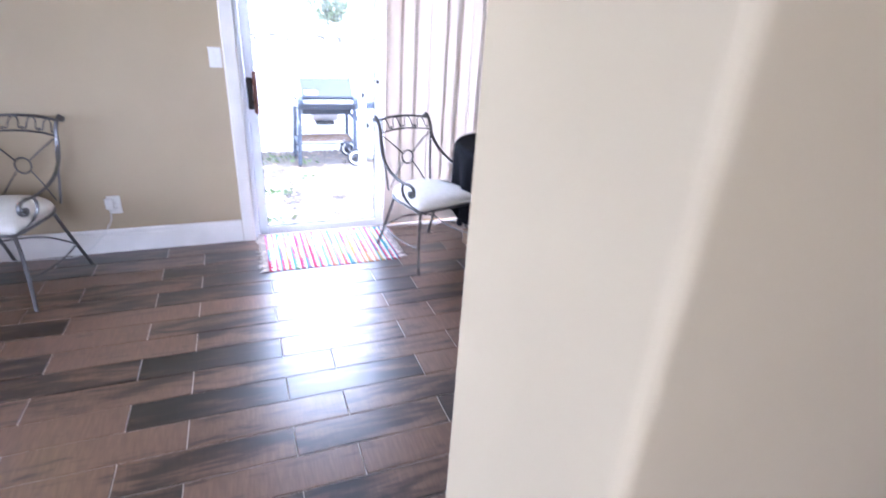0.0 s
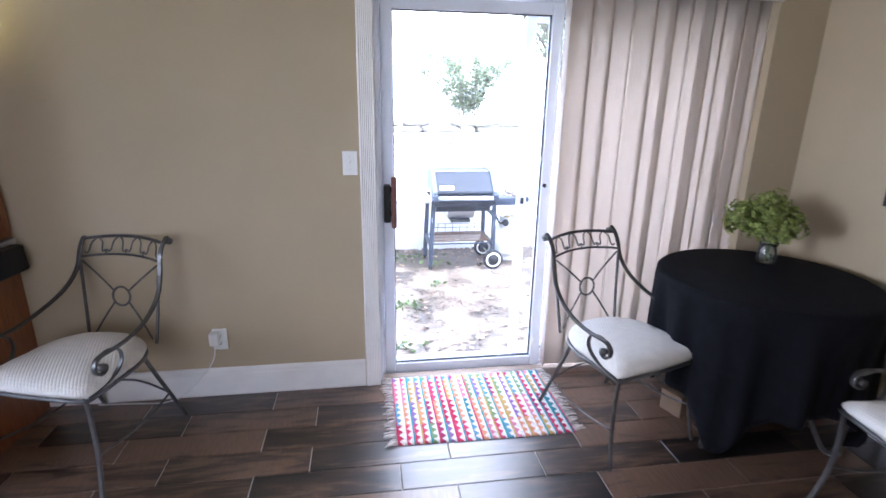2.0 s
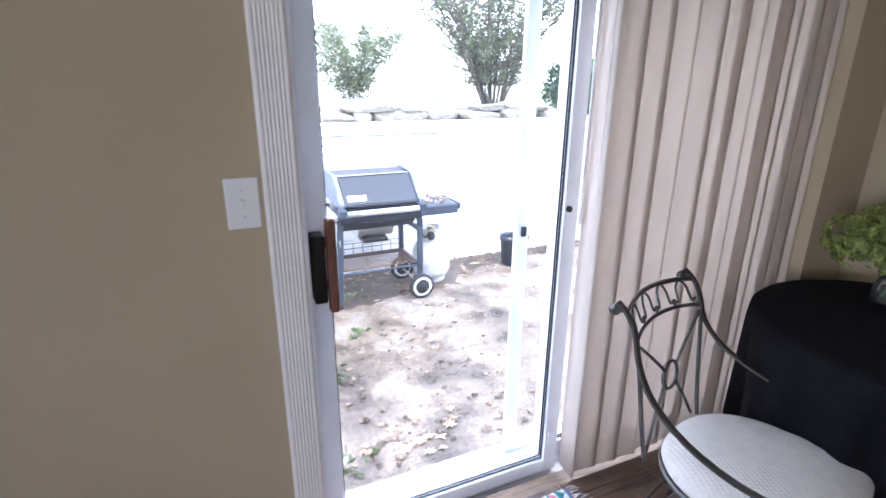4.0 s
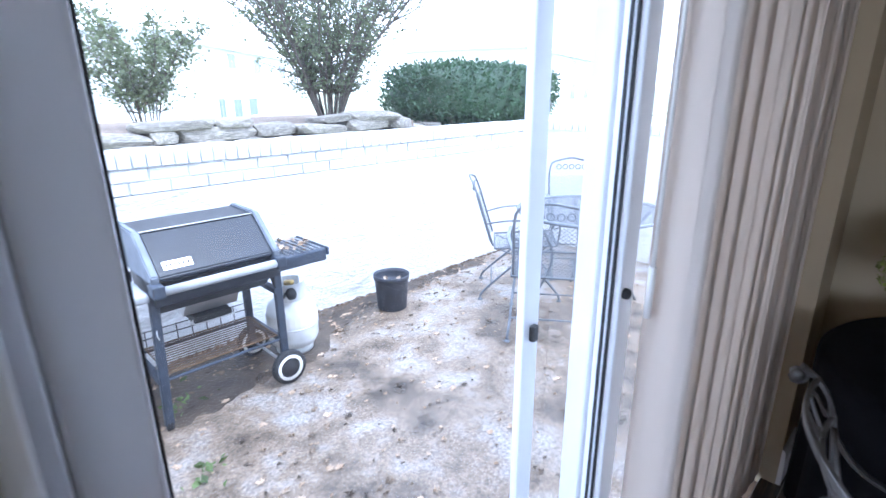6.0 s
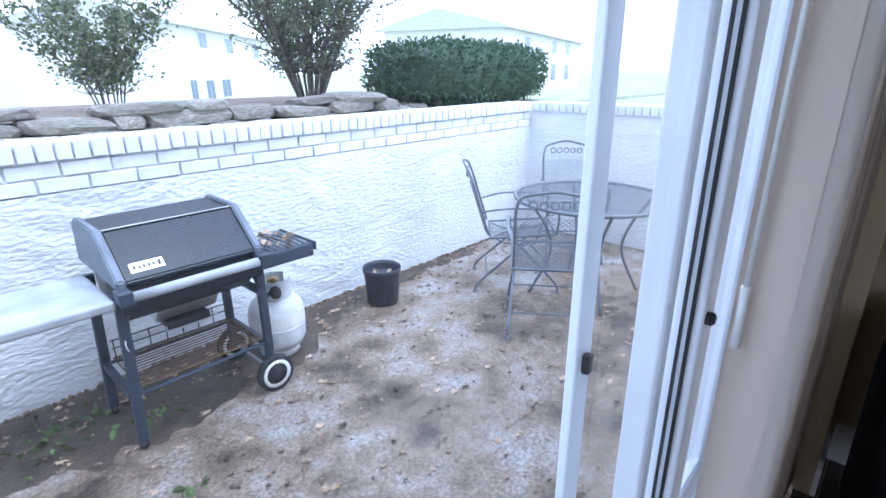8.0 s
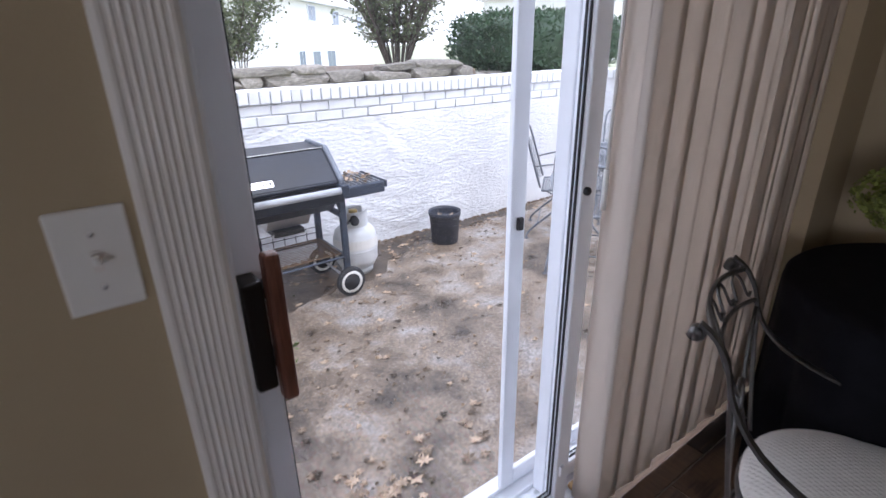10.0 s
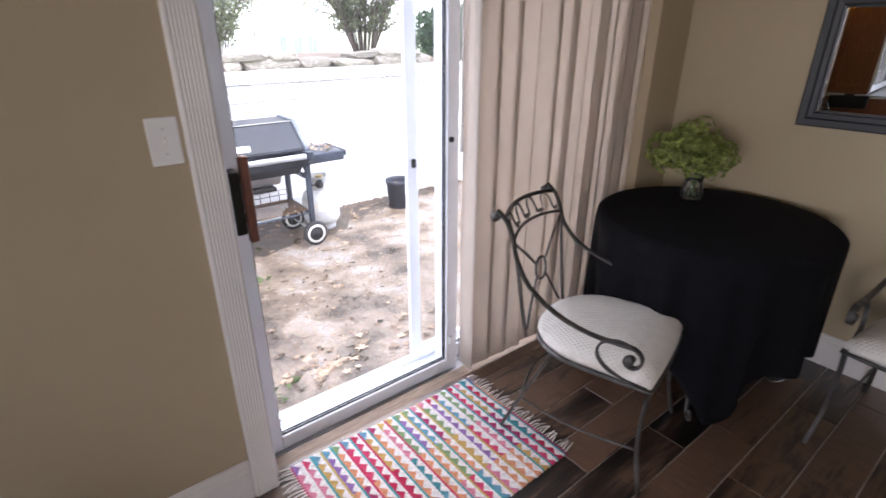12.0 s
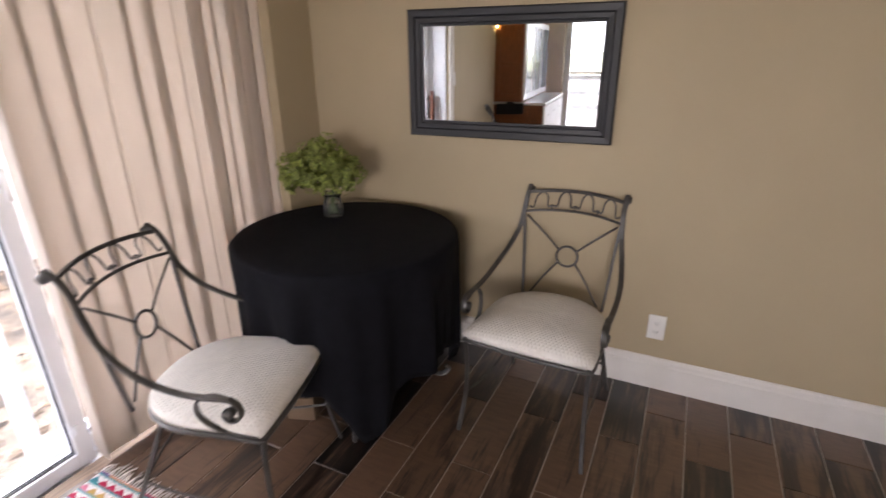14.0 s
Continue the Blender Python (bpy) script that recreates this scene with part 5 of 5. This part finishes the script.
LEGS = [(0.645, 5.62), (1.262, 5.62), (0.635, 5.99), (1.245, 5.99)]
for i, (lx, ly) in enumerate(LEGS):
    foot = PZ + 0.03 if i in (0, 2) else PZ + 0.10
    lg = part("leg", tb([(lx + 0.03 * (i in (0, 2)), ly, 0.60), (lx, ly, foot)], flat=(0.040, 0.030), side=(1, 0, 0)), BLUEGREY, gr)
    if i in (0, 2):
        part("caster", tb([(lx - 0.013, ly, PZ + 0.024), (lx + 0.013, ly, PZ + 0.024)], 0.024, 12), RUBBER, lg, "small black caster", True)
for y in (5.62, 5.99):
    part("cart_rail", tb([(0.66, y, 0.155), (1.25, y, 0.155)], 0.008, 6), BLUEGREY, gr)
for x in (0.645, 1.25):
    part("cart_rail", tb([(x, 5.62, 0.155), (x, 5.99, 0.155)], flat=(0.03, 0.03)), BLUEGREY, gr)
part("cart_rail", tb([(1.25, 5.60, 0.44), (1.25, 6.0, 0.44)], flat=(0.035, 0.03)), BLUEGREY, gr)
rack = part("bottom_rack", tb([(0.68, 5.64, 0.175), (1.235, 5.64, 0.175), (1.235, 5.98, 0.175), (0.68, 5.98, 0.175)], 0.005, 6, True), RUST, gr, "rusty wire bottom rack")
for k in range(13):
    y = 5.655 + 0.0262 * k
    part("wire", tb([(0.68, y, 0.18), (1.235, y, 0.18)], 0.003, 5), RUST, rack)
for z in (0.225, 0.265):
    part("wire", tb([(0.68, 5.98, z), (1.235, 5.98, z)], 0.003, 5), RUBBER, rack)
for k in range(8):
    x = 0.69 + 0.077 * k
    part("wire", tb([(x, 5.98, 0.17), (x, 5.98, 0.27)], 0.003, 5), RUBBER, rack)
for y, nm in ((5.585, "wheel"), (6.025, "wheel")):
    m = pose(1.262, y, PZ + 0.098, 90)
    wh = part(nm, lt([(0.055, -0.018), (0.09, -0.018), (0.098, -0.010), (0.098, 0.010), (0.09, 0.018), (0.055, 0.018)], 28, m, cap=False), RUBBER, gr, "black tyre with white rim band", True)
    part("rim_band", lt([(0.056, 0.0185), (0.074, 0.0195), (0.074, -0.0195), (0.056, -0.0185)], 28, m, cap=False), PLASTIC, wh, "white rim band", True)
    part("hub", lt([(0.0, -0.016), (0.056, -0.014), (0.056, 0.014), (0.0, 0.018)], 24, m, cap=False), RUBBER, wh, smooth=True)
part("axle", tb([(1.262, 5.6, PZ + 0.098), (1.262, 6.02, PZ + 0.098)], 0.008, 8), STEEL, gr)
part("side_shelf", bx(0.235, 0.655, 5.585, 6.01, 0.560, 0.600, bevel=0.012, seg=3), GREYPLASTIC, gr, "weathered grey plastic side shelf")
part("side_shelf", bx(0.11, 0.231, 5.585, 6.01, 0.560, 0.598, bevel=0.012, seg=3), GREYPLASTIC, gr, "weathered grey plastic shelf end")
sb = part("side_burner", bx(1.285, 1.60, 5.66, 6.01, 0.515, 0.588, bevel=0.010, seg=2), BLUEGREY, gr, "blue-grey side shelf with wire grate")
bm = bmesh.new()
for k in range(9):
    tube(bm, [(1.31 + 0.0325 * k, 5.68, 0.592), (1.31 + 0.0325 * k, 5.99, 0.592)], 0.003, 5)
part("grate", bm, STEEL, sb, "wire grate")
part("panel_lip", bx(1.602, 1.618, 5.66, 6.01, 0.545, 0.59, bevel=0.004), BLUEGREY, sb)
part("ignition", lt([(0.0, 0), (0.022, 0), (0.022, 0.02), (0.012, 0.026), (0.0, 0.026)], 12, pose(1.272, 5.66, 0.69), cap=False), STEEL, gr, "bright round thermometer knob", True)
part("tool_hook", tb(spline([(0.66, 5.60, 0.42), (0.655, 5.585, 0.40), (0.66, 5.58, 0.38)], 3), 0.003, 5), STEEL, gr)

tank = thing("propane_tank", "white steel propane tank with collar beside the grill", "gas tank", pose(1.485, 5.93, PZ))
part("tank_body", lt([(0.0, 0.028), (0.08, 0.03), (0.13, 0.055), (0.152, 0.10), (0.154, 0.25), (0.14, 0.305), (0.10, 0.345), (0.05, 0.358), (0.0, 0.36)], 32, cap=False), TANK, tank, smooth=True)
part("foot_ring", lt([(0.105, 0.0), (0.112, 0.0), (0.112, 0.05), (0.105, 0.05)], 28, cap=False), TANK, tank, smooth=True)
part("weld_band", lt([(0.1545, 0.175), (0.1565, 0.178), (0.1565, 0.186), (0.1545, 0.189)], 32, cap=False), TANK, tank, smooth=True)
bm = bmesh.new()
for a0, a1 in ((20, 150), (200, 330)):
    ring0 = []
    for k in range(9):
        a = radians(a0 + (a1 - a0) * k / 8)
        ring0.append([bm.verts.new((q * math.cos(a), q * math.sin(a), z)) for q, z in ((0.094, 0.335), (0.098, 0.335), (0.094, 0.455), (0.090, 0.455))])
    for a, b in zip(ring0, ring0[1:]):
        for i in range(4):
            bm.faces.new((a[i], a[(i + 1) % 4], b[(i + 1) % 4], b[i]))
    bm.faces.new(ring0[0])
    bm.faces.new(ring0[-1][::-1])
part("collar", bm, TANK, tank, "white guard collar")
part("valve", lt([(0.0, 0.355), (0.02, 0.355), (0.02, 0.40), (0.014, 0.41), (0.014, 0.43), (0.032, 0.432), (0.032, 0.45), (0.0, 0.452)], 14, cap=False), BRASS, tank, "brass valve", True)
part("label", lt([(0.1552, 0.20), (0.1556, 0.20), (0.1556, 0.265), (0.1552, 0.265)], 32, cap=False), PLASTIC, tank, "pale printed band")
part("hose", tb(spline([(-0.02, -0.02, 0.42), (-0.09, -0.10, 0.40), (-0.15, -0.17, 0.46), (-0.18, -0.16, 0.56), (-0.16, -0.08, 0.60)], 6), 0.009, 8), RUBBER, tank, "black gas hose", True)

part("regulator", lt([(0.0, 0), (0.030, 0), (0.036, 0.006), (0.036, 0.022), (0.022, 0.032), (0.0, 0.034)], 16, pose(-0.045, -0.085, 0.40, 70, 0, 20), cap=False), RUBBER, tank, "dark round gas regulator", True)
part("connector", tb([(-0.02, -0.03, 0.415), (-0.045, -0.085, 0.41)], 0.011, 8), BRASS, tank, "brass connector", True)
bm = bmesh.new()
rr3 = random.Random(12)
for k in range(26):
    a = rr3.uniform(0, 6.28)
    leaf_card(bm, Vector((rr3.uniform(1.33, 1.57), rr3.uniform(5.70, 5.97), 0.597)), Vector((math.cos(a), math.sin(a), rr3.uniform(0.05, 0.5))), rr3.uniform(0.03, 0.06), rr3)
tagged(link("dead_leaves", bm, DRYLEAF), "dry brown leaves caught on the grill side shelf", "leaves", kind="stuff")

pot = thing("plant_pot", "black plastic nursery pot standing empty by the stucco wall", "plant pot", pose(2.325, 5.985, PZ))
part("pot_wall", lt([(0.0, 0.0), (0.105, 0.0), (0.108, 0.004), (0.124, 0.225), (0.131, 0.228), (0.133, 0.262), (0.129, 0.264), (0.124, 0.235), (0.118, 0.20), (0.112, 0.19), (0.0, 0.185)], 32, cap=False), POT, pot, smooth=True)
bm = bmesh.new()
rr2 = random.Random(3)
for k in range(8):
    a = rr2.uniform(0, 6.28)
    leaf_card(bm, Vector((0.05 * math.cos(a), 0.05 * math.sin(a), 0.19)), Vector((math.cos(a), math.sin(a), 0.9)), 0.05, rr2)
tagged(part("dead_leaves", bm, DRYLEAF, pot, "withered brown leaves"), kind="stuff")


# ---------------------------------------------------------------- patio dining set
def mesh_panel(P, nu, nv, r=0.0022):
    """Expanded-metal panel: two sets of crossing strands over a surface P(u, v)."""
    bm = bmesh.new()
    n = nu
    for s in (1, -1):
        for k in range(-nv, n + nv):
            pts = []
            for i in range(nv + 1):
                u = (k + s * i + (nv if s < 0 else 0)) / n
                if 0 <= u <= 1:
                    pts.append(P(u, i / nv))
            if len(pts) > 1:
                tube(bm, pts, r, 3)
    return bm


def patio_chair():
    c = thing("patio_chair", "grey wrought-iron patio chair with mesh seat and floral back", "patio chair")
    def seat(u, v):
        x, y = -0.22 + 0.44 * u, -0.24 + 0.46 * v
        return (x, y, 0.41 - 0.035 * (1 - (2 * u - 1) ** 2) * math.sin(math.pi * v) + 0.03 * (1 - v))
    def back(u, v):
        return (-0.21 + 0.42 * u, 0.235 + 0.13 * v + 0.03 * (1 - (2 * u - 1) ** 2), 0.43 + 0.42 * v)
    part("seat_mesh", mesh_panel(seat, 16, 16, 0.0017), PATIOIRON, c, "woven wire seat")
    part("back_mesh", mesh_panel(lambda u, v: back(u, v * 0.82), 13, 13, 0.0015), PATIOIRON, c, "woven wire back")
    part("seat_rim", tb([seat(u, v) for u, v in ([(i / 8, 0) for i in range(8)] + [(1, i / 8) for i in range(8)] + [(1 - i / 8, 1) for i in range(8)] + [(0, 1 - i / 8) for i in range(8)])], 0.008, 6, True), PATIOIRON, c, smooth=True)
    loop = [back(0, i / 6) for i in range(6)] + [Vector(back(0.06, 1.08)), Vector(back(0.3, 1.16)), Vector(back(0.5, 1.19)), Vector(back(0.7, 1.16)), Vector(back(0.94, 1.08))] + [back(1, 1 - i / 6) for i in range(1, 7)]
    part("back_hoop", tb(spline(loop, 3), 0.009, 6), PATIOIRON, c, smooth=True)
    for k in range(5):
        u = 0.22 + 0.14 * k
        o = Vector(back(u, 1.0))
        part("rosette", tb([(o.x + 0.022 * math.cos(2 * math.pi * i / 10), o.y, o.z + 0.022 * math.sin(2 * math.pi * i / 10)) for i in range(10)], 0.005, 5, True), PATIOIRON, c)
    for s in (-1, 1):
        part("arm", tb(spline([(s * 0.21, 0.285, 0.60), (s * 0.25, 0.10, 0.635), (s * 0.25, -0.16, 0.63), (s * 0.245, -0.245, 0.60), (s * 0.235, -0.235, 0.44)], 5), flat=(0.022, 0.010)), PATIOIRON, c)
        part("leg", tb(spline([(s * 0.195, 0.06, 0.385), (s * 0.205, -0.03, 0.31), (s * 0.22, -0.20, 0.13), (s * 0.228, -0.265, 0.05), (s * 0.23, -0.275, 0.012)], 5), 0.009, 6), PATIOIRON, c, smooth=True)
        part("leg", tb(spline([(s * 0.195, -0.06, 0.385), (s * 0.205, 0.04, 0.31), (s * 0.22, 0.24, 0.13), (s * 0.228, 0.315, 0.05), (s * 0.23, 0.325, 0.012)], 5), 0.009, 6), PATIOIRON, c, smooth=True)
        part("spring", tb(spline([(s * 0.18, -0.20, 0.405), (s * 0.19, -0.10, 0.37), (s * 0.19, 0.08, 0.36), (s * 0.18, 0.20, 0.405)], 4), flat=(0.022, 0.008)), PATIOIRON, c)
        for y in (-0.275, 0.325):
            part("foot", lt([(0.0, 0.0), (0.017, 0.0), (0.020, 0.004), (0.012, 0.013), (0.0, 0.015)], 10, pose(s * 0.23, y, 0), cap=False), PATIOIRON, c)
    for y in (-0.20, 0.24):
        part("stretcher", tb([(-0.22, y, 0.13), (0.22, y, 0.13)], 0.006, 6), PATIOIRON, c)
    return c


pc = patio_chair()
pc.matrix_basis = pose(3.27, 5.50, PZ, 0, 0, 40)
tagged(pc, group="patio dining set")
copy_thing(pc, pose(2.88, 5.02, PZ, 0, 0, 125))
copy_thing(pc, pose(4.08, 5.52, PZ, 0, 0, -50))
pt = thing("patio_table", "round grey wrought-iron patio table with mesh top", "patio table", pose(3.42, 5.02, PZ))
part("rim", tb([(0.52 * math.cos(2 * math.pi * i / 40), 0.52 * math.sin(2 * math.pi * i / 40), 0.71) for i in range(40)], 0.013, 8, True), PATIOIRON, pt, smooth=True)
bm = bmesh.new()
for k in range(-24, 25):
    t = 0.021 * k
    hlf = math.sqrt(max(0.0, 0.52 ** 2 - t * t))
    tube(bm, [(t, -hlf, 0.712), (t, hlf, 0.712)], 0.0016, 4)
    tube(bm, [(-hlf, t, 0.712), (hlf, t, 0.712)], 0.0016, 4)
part("top_mesh", bm, PATIOIRON, pt, "wire mesh top")
for k in range(4):
    a = radians(45 + 90 * k)
    pts = spline([(0.44, 0, 0.70), (0.30, 0, 0.50), (0.26, 0, 0.30), (0.40, 0, 0.0)], 5)
    part("leg", tb([(p.x * math.cos(a), p.x * math.sin(a), p.z) for p in pts], 0.011, 6), PATIOIRON, pt, smooth=True)

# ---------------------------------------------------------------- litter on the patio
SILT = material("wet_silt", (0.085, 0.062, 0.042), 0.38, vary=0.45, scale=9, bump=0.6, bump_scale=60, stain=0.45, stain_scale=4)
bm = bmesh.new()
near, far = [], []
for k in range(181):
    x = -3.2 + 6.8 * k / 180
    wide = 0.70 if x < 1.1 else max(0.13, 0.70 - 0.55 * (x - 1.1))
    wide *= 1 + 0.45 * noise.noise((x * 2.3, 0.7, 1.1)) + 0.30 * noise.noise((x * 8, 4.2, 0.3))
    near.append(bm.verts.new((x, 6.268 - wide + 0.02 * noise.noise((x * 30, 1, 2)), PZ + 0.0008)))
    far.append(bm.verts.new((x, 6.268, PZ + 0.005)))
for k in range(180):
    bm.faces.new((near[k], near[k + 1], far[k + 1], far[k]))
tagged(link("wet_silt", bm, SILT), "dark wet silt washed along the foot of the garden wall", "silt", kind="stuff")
rl = random.Random(77)
bm = bmesh.new()


def flat_leaf(x, y, size):
    a = rl.uniform(0, 6.28)
    n = rl.choice((5, 7, 7, 9))
    c = bm.verts.new((x, y, PZ + rl.uniform(0.004, 0.012)))
    ring = []
    for i in range(n * 2):
        q = size * (1.0 if i % 2 == 0 else 0.5) * rl.uniform(0.75, 1.1)
        b = a + math.pi * i / n
        ring.append(bm.verts.new((x + q * math.cos(b), y + q * math.sin(b) * 0.8, PZ + rl.uniform(0.002, 0.014))))
    for i in range(n * 2):
        bm.faces.new((c, ring[i], ring[(i + 1) % (2 * n)]))


for _ in range(1250):
    flat_leaf(rl.uniform(-0.6, 4.2), rl.choice((rl.uniform(4.0, 6.25), rl.gauss(6.12, 0.12) if rl.random() < 0.6 else rl.uniform(4.2, 6.2))), rl.choice((rl.uniform(0.006, 0.016), rl.uniform(0.012, 0.032))))
for _ in range(55):
    flat_leaf(rl.gauss(0.75, 0.22), rl.gauss(4.08, 0.09), rl.uniform(0.02, 0.045))
for _ in range(40):
    flat_leaf(rl.gauss(0.45, 0.25), rl.gauss(4.95, 0.25), rl.uniform(0.01, 0.03))
bm.verts.ensure_lookup_table()
for v in bm.verts:
    v.co.y = min(v.co.y, 6.27)
tagged(link("leaf_litter", bm, DRYLEAF), "scattered wet brown and pale fallen leaves on the patio", "leaves", kind="stuff")
bm = bmesh.new()
WEED = material("weed_green", (0.12, 0.17, 0.06), 0.7, island=True, rand=0.5, trans=0.2)
for cx, cy, cnt, sp in ((0.42, 5.98, 70, 0.14), (0.70, 5.80, 25, 0.08), (0.35, 4.75, 60, 0.10), (0.28, 4.05, 30, 0.06), (0.62, 5.18, 22, 0.06)):
    for _ in range(cnt):
        c = Vector((rl.gauss(cx, sp), min(rl.gauss(cy, sp * 0.7), 6.24), PZ + rl.uniform(0.0, 0.02)))
        leaf_card(bm, c, Vector((rl.gauss(0, 1), rl.gauss(0, 1), rl.uniform(0.1, 0.9))), rl.uniform(0.02, 0.06), rl)
tagged(link("weeds", bm, WEED), "straggling green weeds at the patio cracks", "weeds", kind="stuff")
bm = bmesh.new()
for k in range(240):
    x = -3 + 7.5 * k / 240 + rl.uniform(-0.02, 0.02)
    bmesh.ops.create_cube(bm, size=1, matrix=pose(x, 6.285 + rl.uniform(-0.02, 0.004), PZ + 0.005, rl.uniform(0, 90), rl.uniform(0, 90), rl.uniform(0, 90)) @ Matrix.Diagonal((rl.uniform(0.01, 0.035), rl.uniform(0.01, 0.025), rl.uniform(0.01, 0.03), 1)))
tagged(link("wall_foot_debris", bm, SOIL), "dark crumbled dirt along the foot of the stucco wall", "debris", kind="stuff")

# ---------------------------------------------------------------- bricks of the garden wall
def piece_mesh(name, sx, sy, sz, bev, mat, seg=1):
    bm = bx(-sx / 2, sx / 2, -sy / 2, sy / 2, -sz / 2, sz / 2, bevel=bev, seg=seg)
    me = bpy.data.meshes.new(name)
    bm.to_mesh(me)
    bm.free()
    me.materials.append(mat)
    return me


part("mortar", bx(-6.2, 4.79, WY + 0.024, WY + 0.19, 0.914, 1.128), WHITEBRICK, gw, "painted mortar bed")
part("mortar", bx(4.612, 4.79, OUT, WY + 0.02, 0.914, 1.128), WHITEBRICK, gw)
STRETCH = piece_mesh("brick", 0.198, 0.09, 0.062, 0.004, WHITEBRICK)
CAP = piece_mesh("coping_brick", 0.062, 0.215, 0.086, 0.004, WHITEBRICK)
rb = random.Random(5)
for row in range(2):
    z = 0.947 + 0.071 * row
    for k in range(34):
        x = -2.4 + 0.208 * k + 0.104 * row
        if x < 4.6:
            ob = new("brick", STRETCH)
            ob.parent = gw
            ob.matrix_basis = pose(x, WY + 0.052 + rb.uniform(-0.004, 0.004), z, 0, 0, rb.uniform(-0.6, 0.6))
for k in range(98):
    x = -2.4 + 0.0715 * k
    if x < 4.58:
        ob = new("coping_brick", CAP)
        ob.parent = gw
        ob.matrix_basis = pose(x, WY + 0.095 + rb.uniform(-0.005, 0.005), 1.102 + rb.uniform(-0.002, 0.002), rb.uniform(-0.8, 0.8), 0, rb.uniform(-0.8, 0.8))
for k in range(32):
    ob = new("coping_brick", CAP)
    ob.parent = gw
    ob.matrix_basis = pose(4.69, WY - 0.06 - 0.0715 * k, 1.102, 0, 0, 90 + rb.uniform(-0.8, 0.8))

# ---------------------------------------------------------------- floor planks
fl = bpy.data.objects["floor"]
PW, PL, GR = 0.1580, 0.6070, 0.0042
Y0, X0 = 2.636, -0.228
cut = {}
rest = bmesh.new()
for row in range(-36, 6):
    yc = Y0 + PW * row + PW / 2
    if yc - PW / 2 > 3.49:
        continue
    off = 0.0 if row % 2 else -0.224
    off = off + PL / 2
    for col in range(-6, 6):
        xa, xb = X0 + off + PL * (col - 0.5), X0 + off + PL * (col + 0.5)
        xa, xb = max(xa, LX + 0.002), min(xb, RX + 0.55 if yc < 0.2 else RX + 0.10)
        ya, yb = yc - PW / 2, min(yc + PW / 2, 3.50)
        if xb - xa < 0.03:
            continue
        near = yc > 0.75 and xb > -2.3
        if near:
            key = (round(xb - xa, 3), round(yb - ya, 3))
            if key not in cut:
                cut[key] = piece_mesh("floor_plank", xb - xa - GR, yb - ya - GR, 0.012, 0.0012, PLANK)
            ob = new("floor_plank", cut[key])
            ob.parent = fl
            ob.matrix_basis = pose((xa + xb) / 2, (ya + yb) / 2, -0.006)
        else:
            box(rest, xa + GR / 2, xb - GR / 2, ya + GR / 2, yb - GR / 2, -0.012, 0.0)
tagged(part("floor_planks", rest, PLANK, fl), kind="stuff")
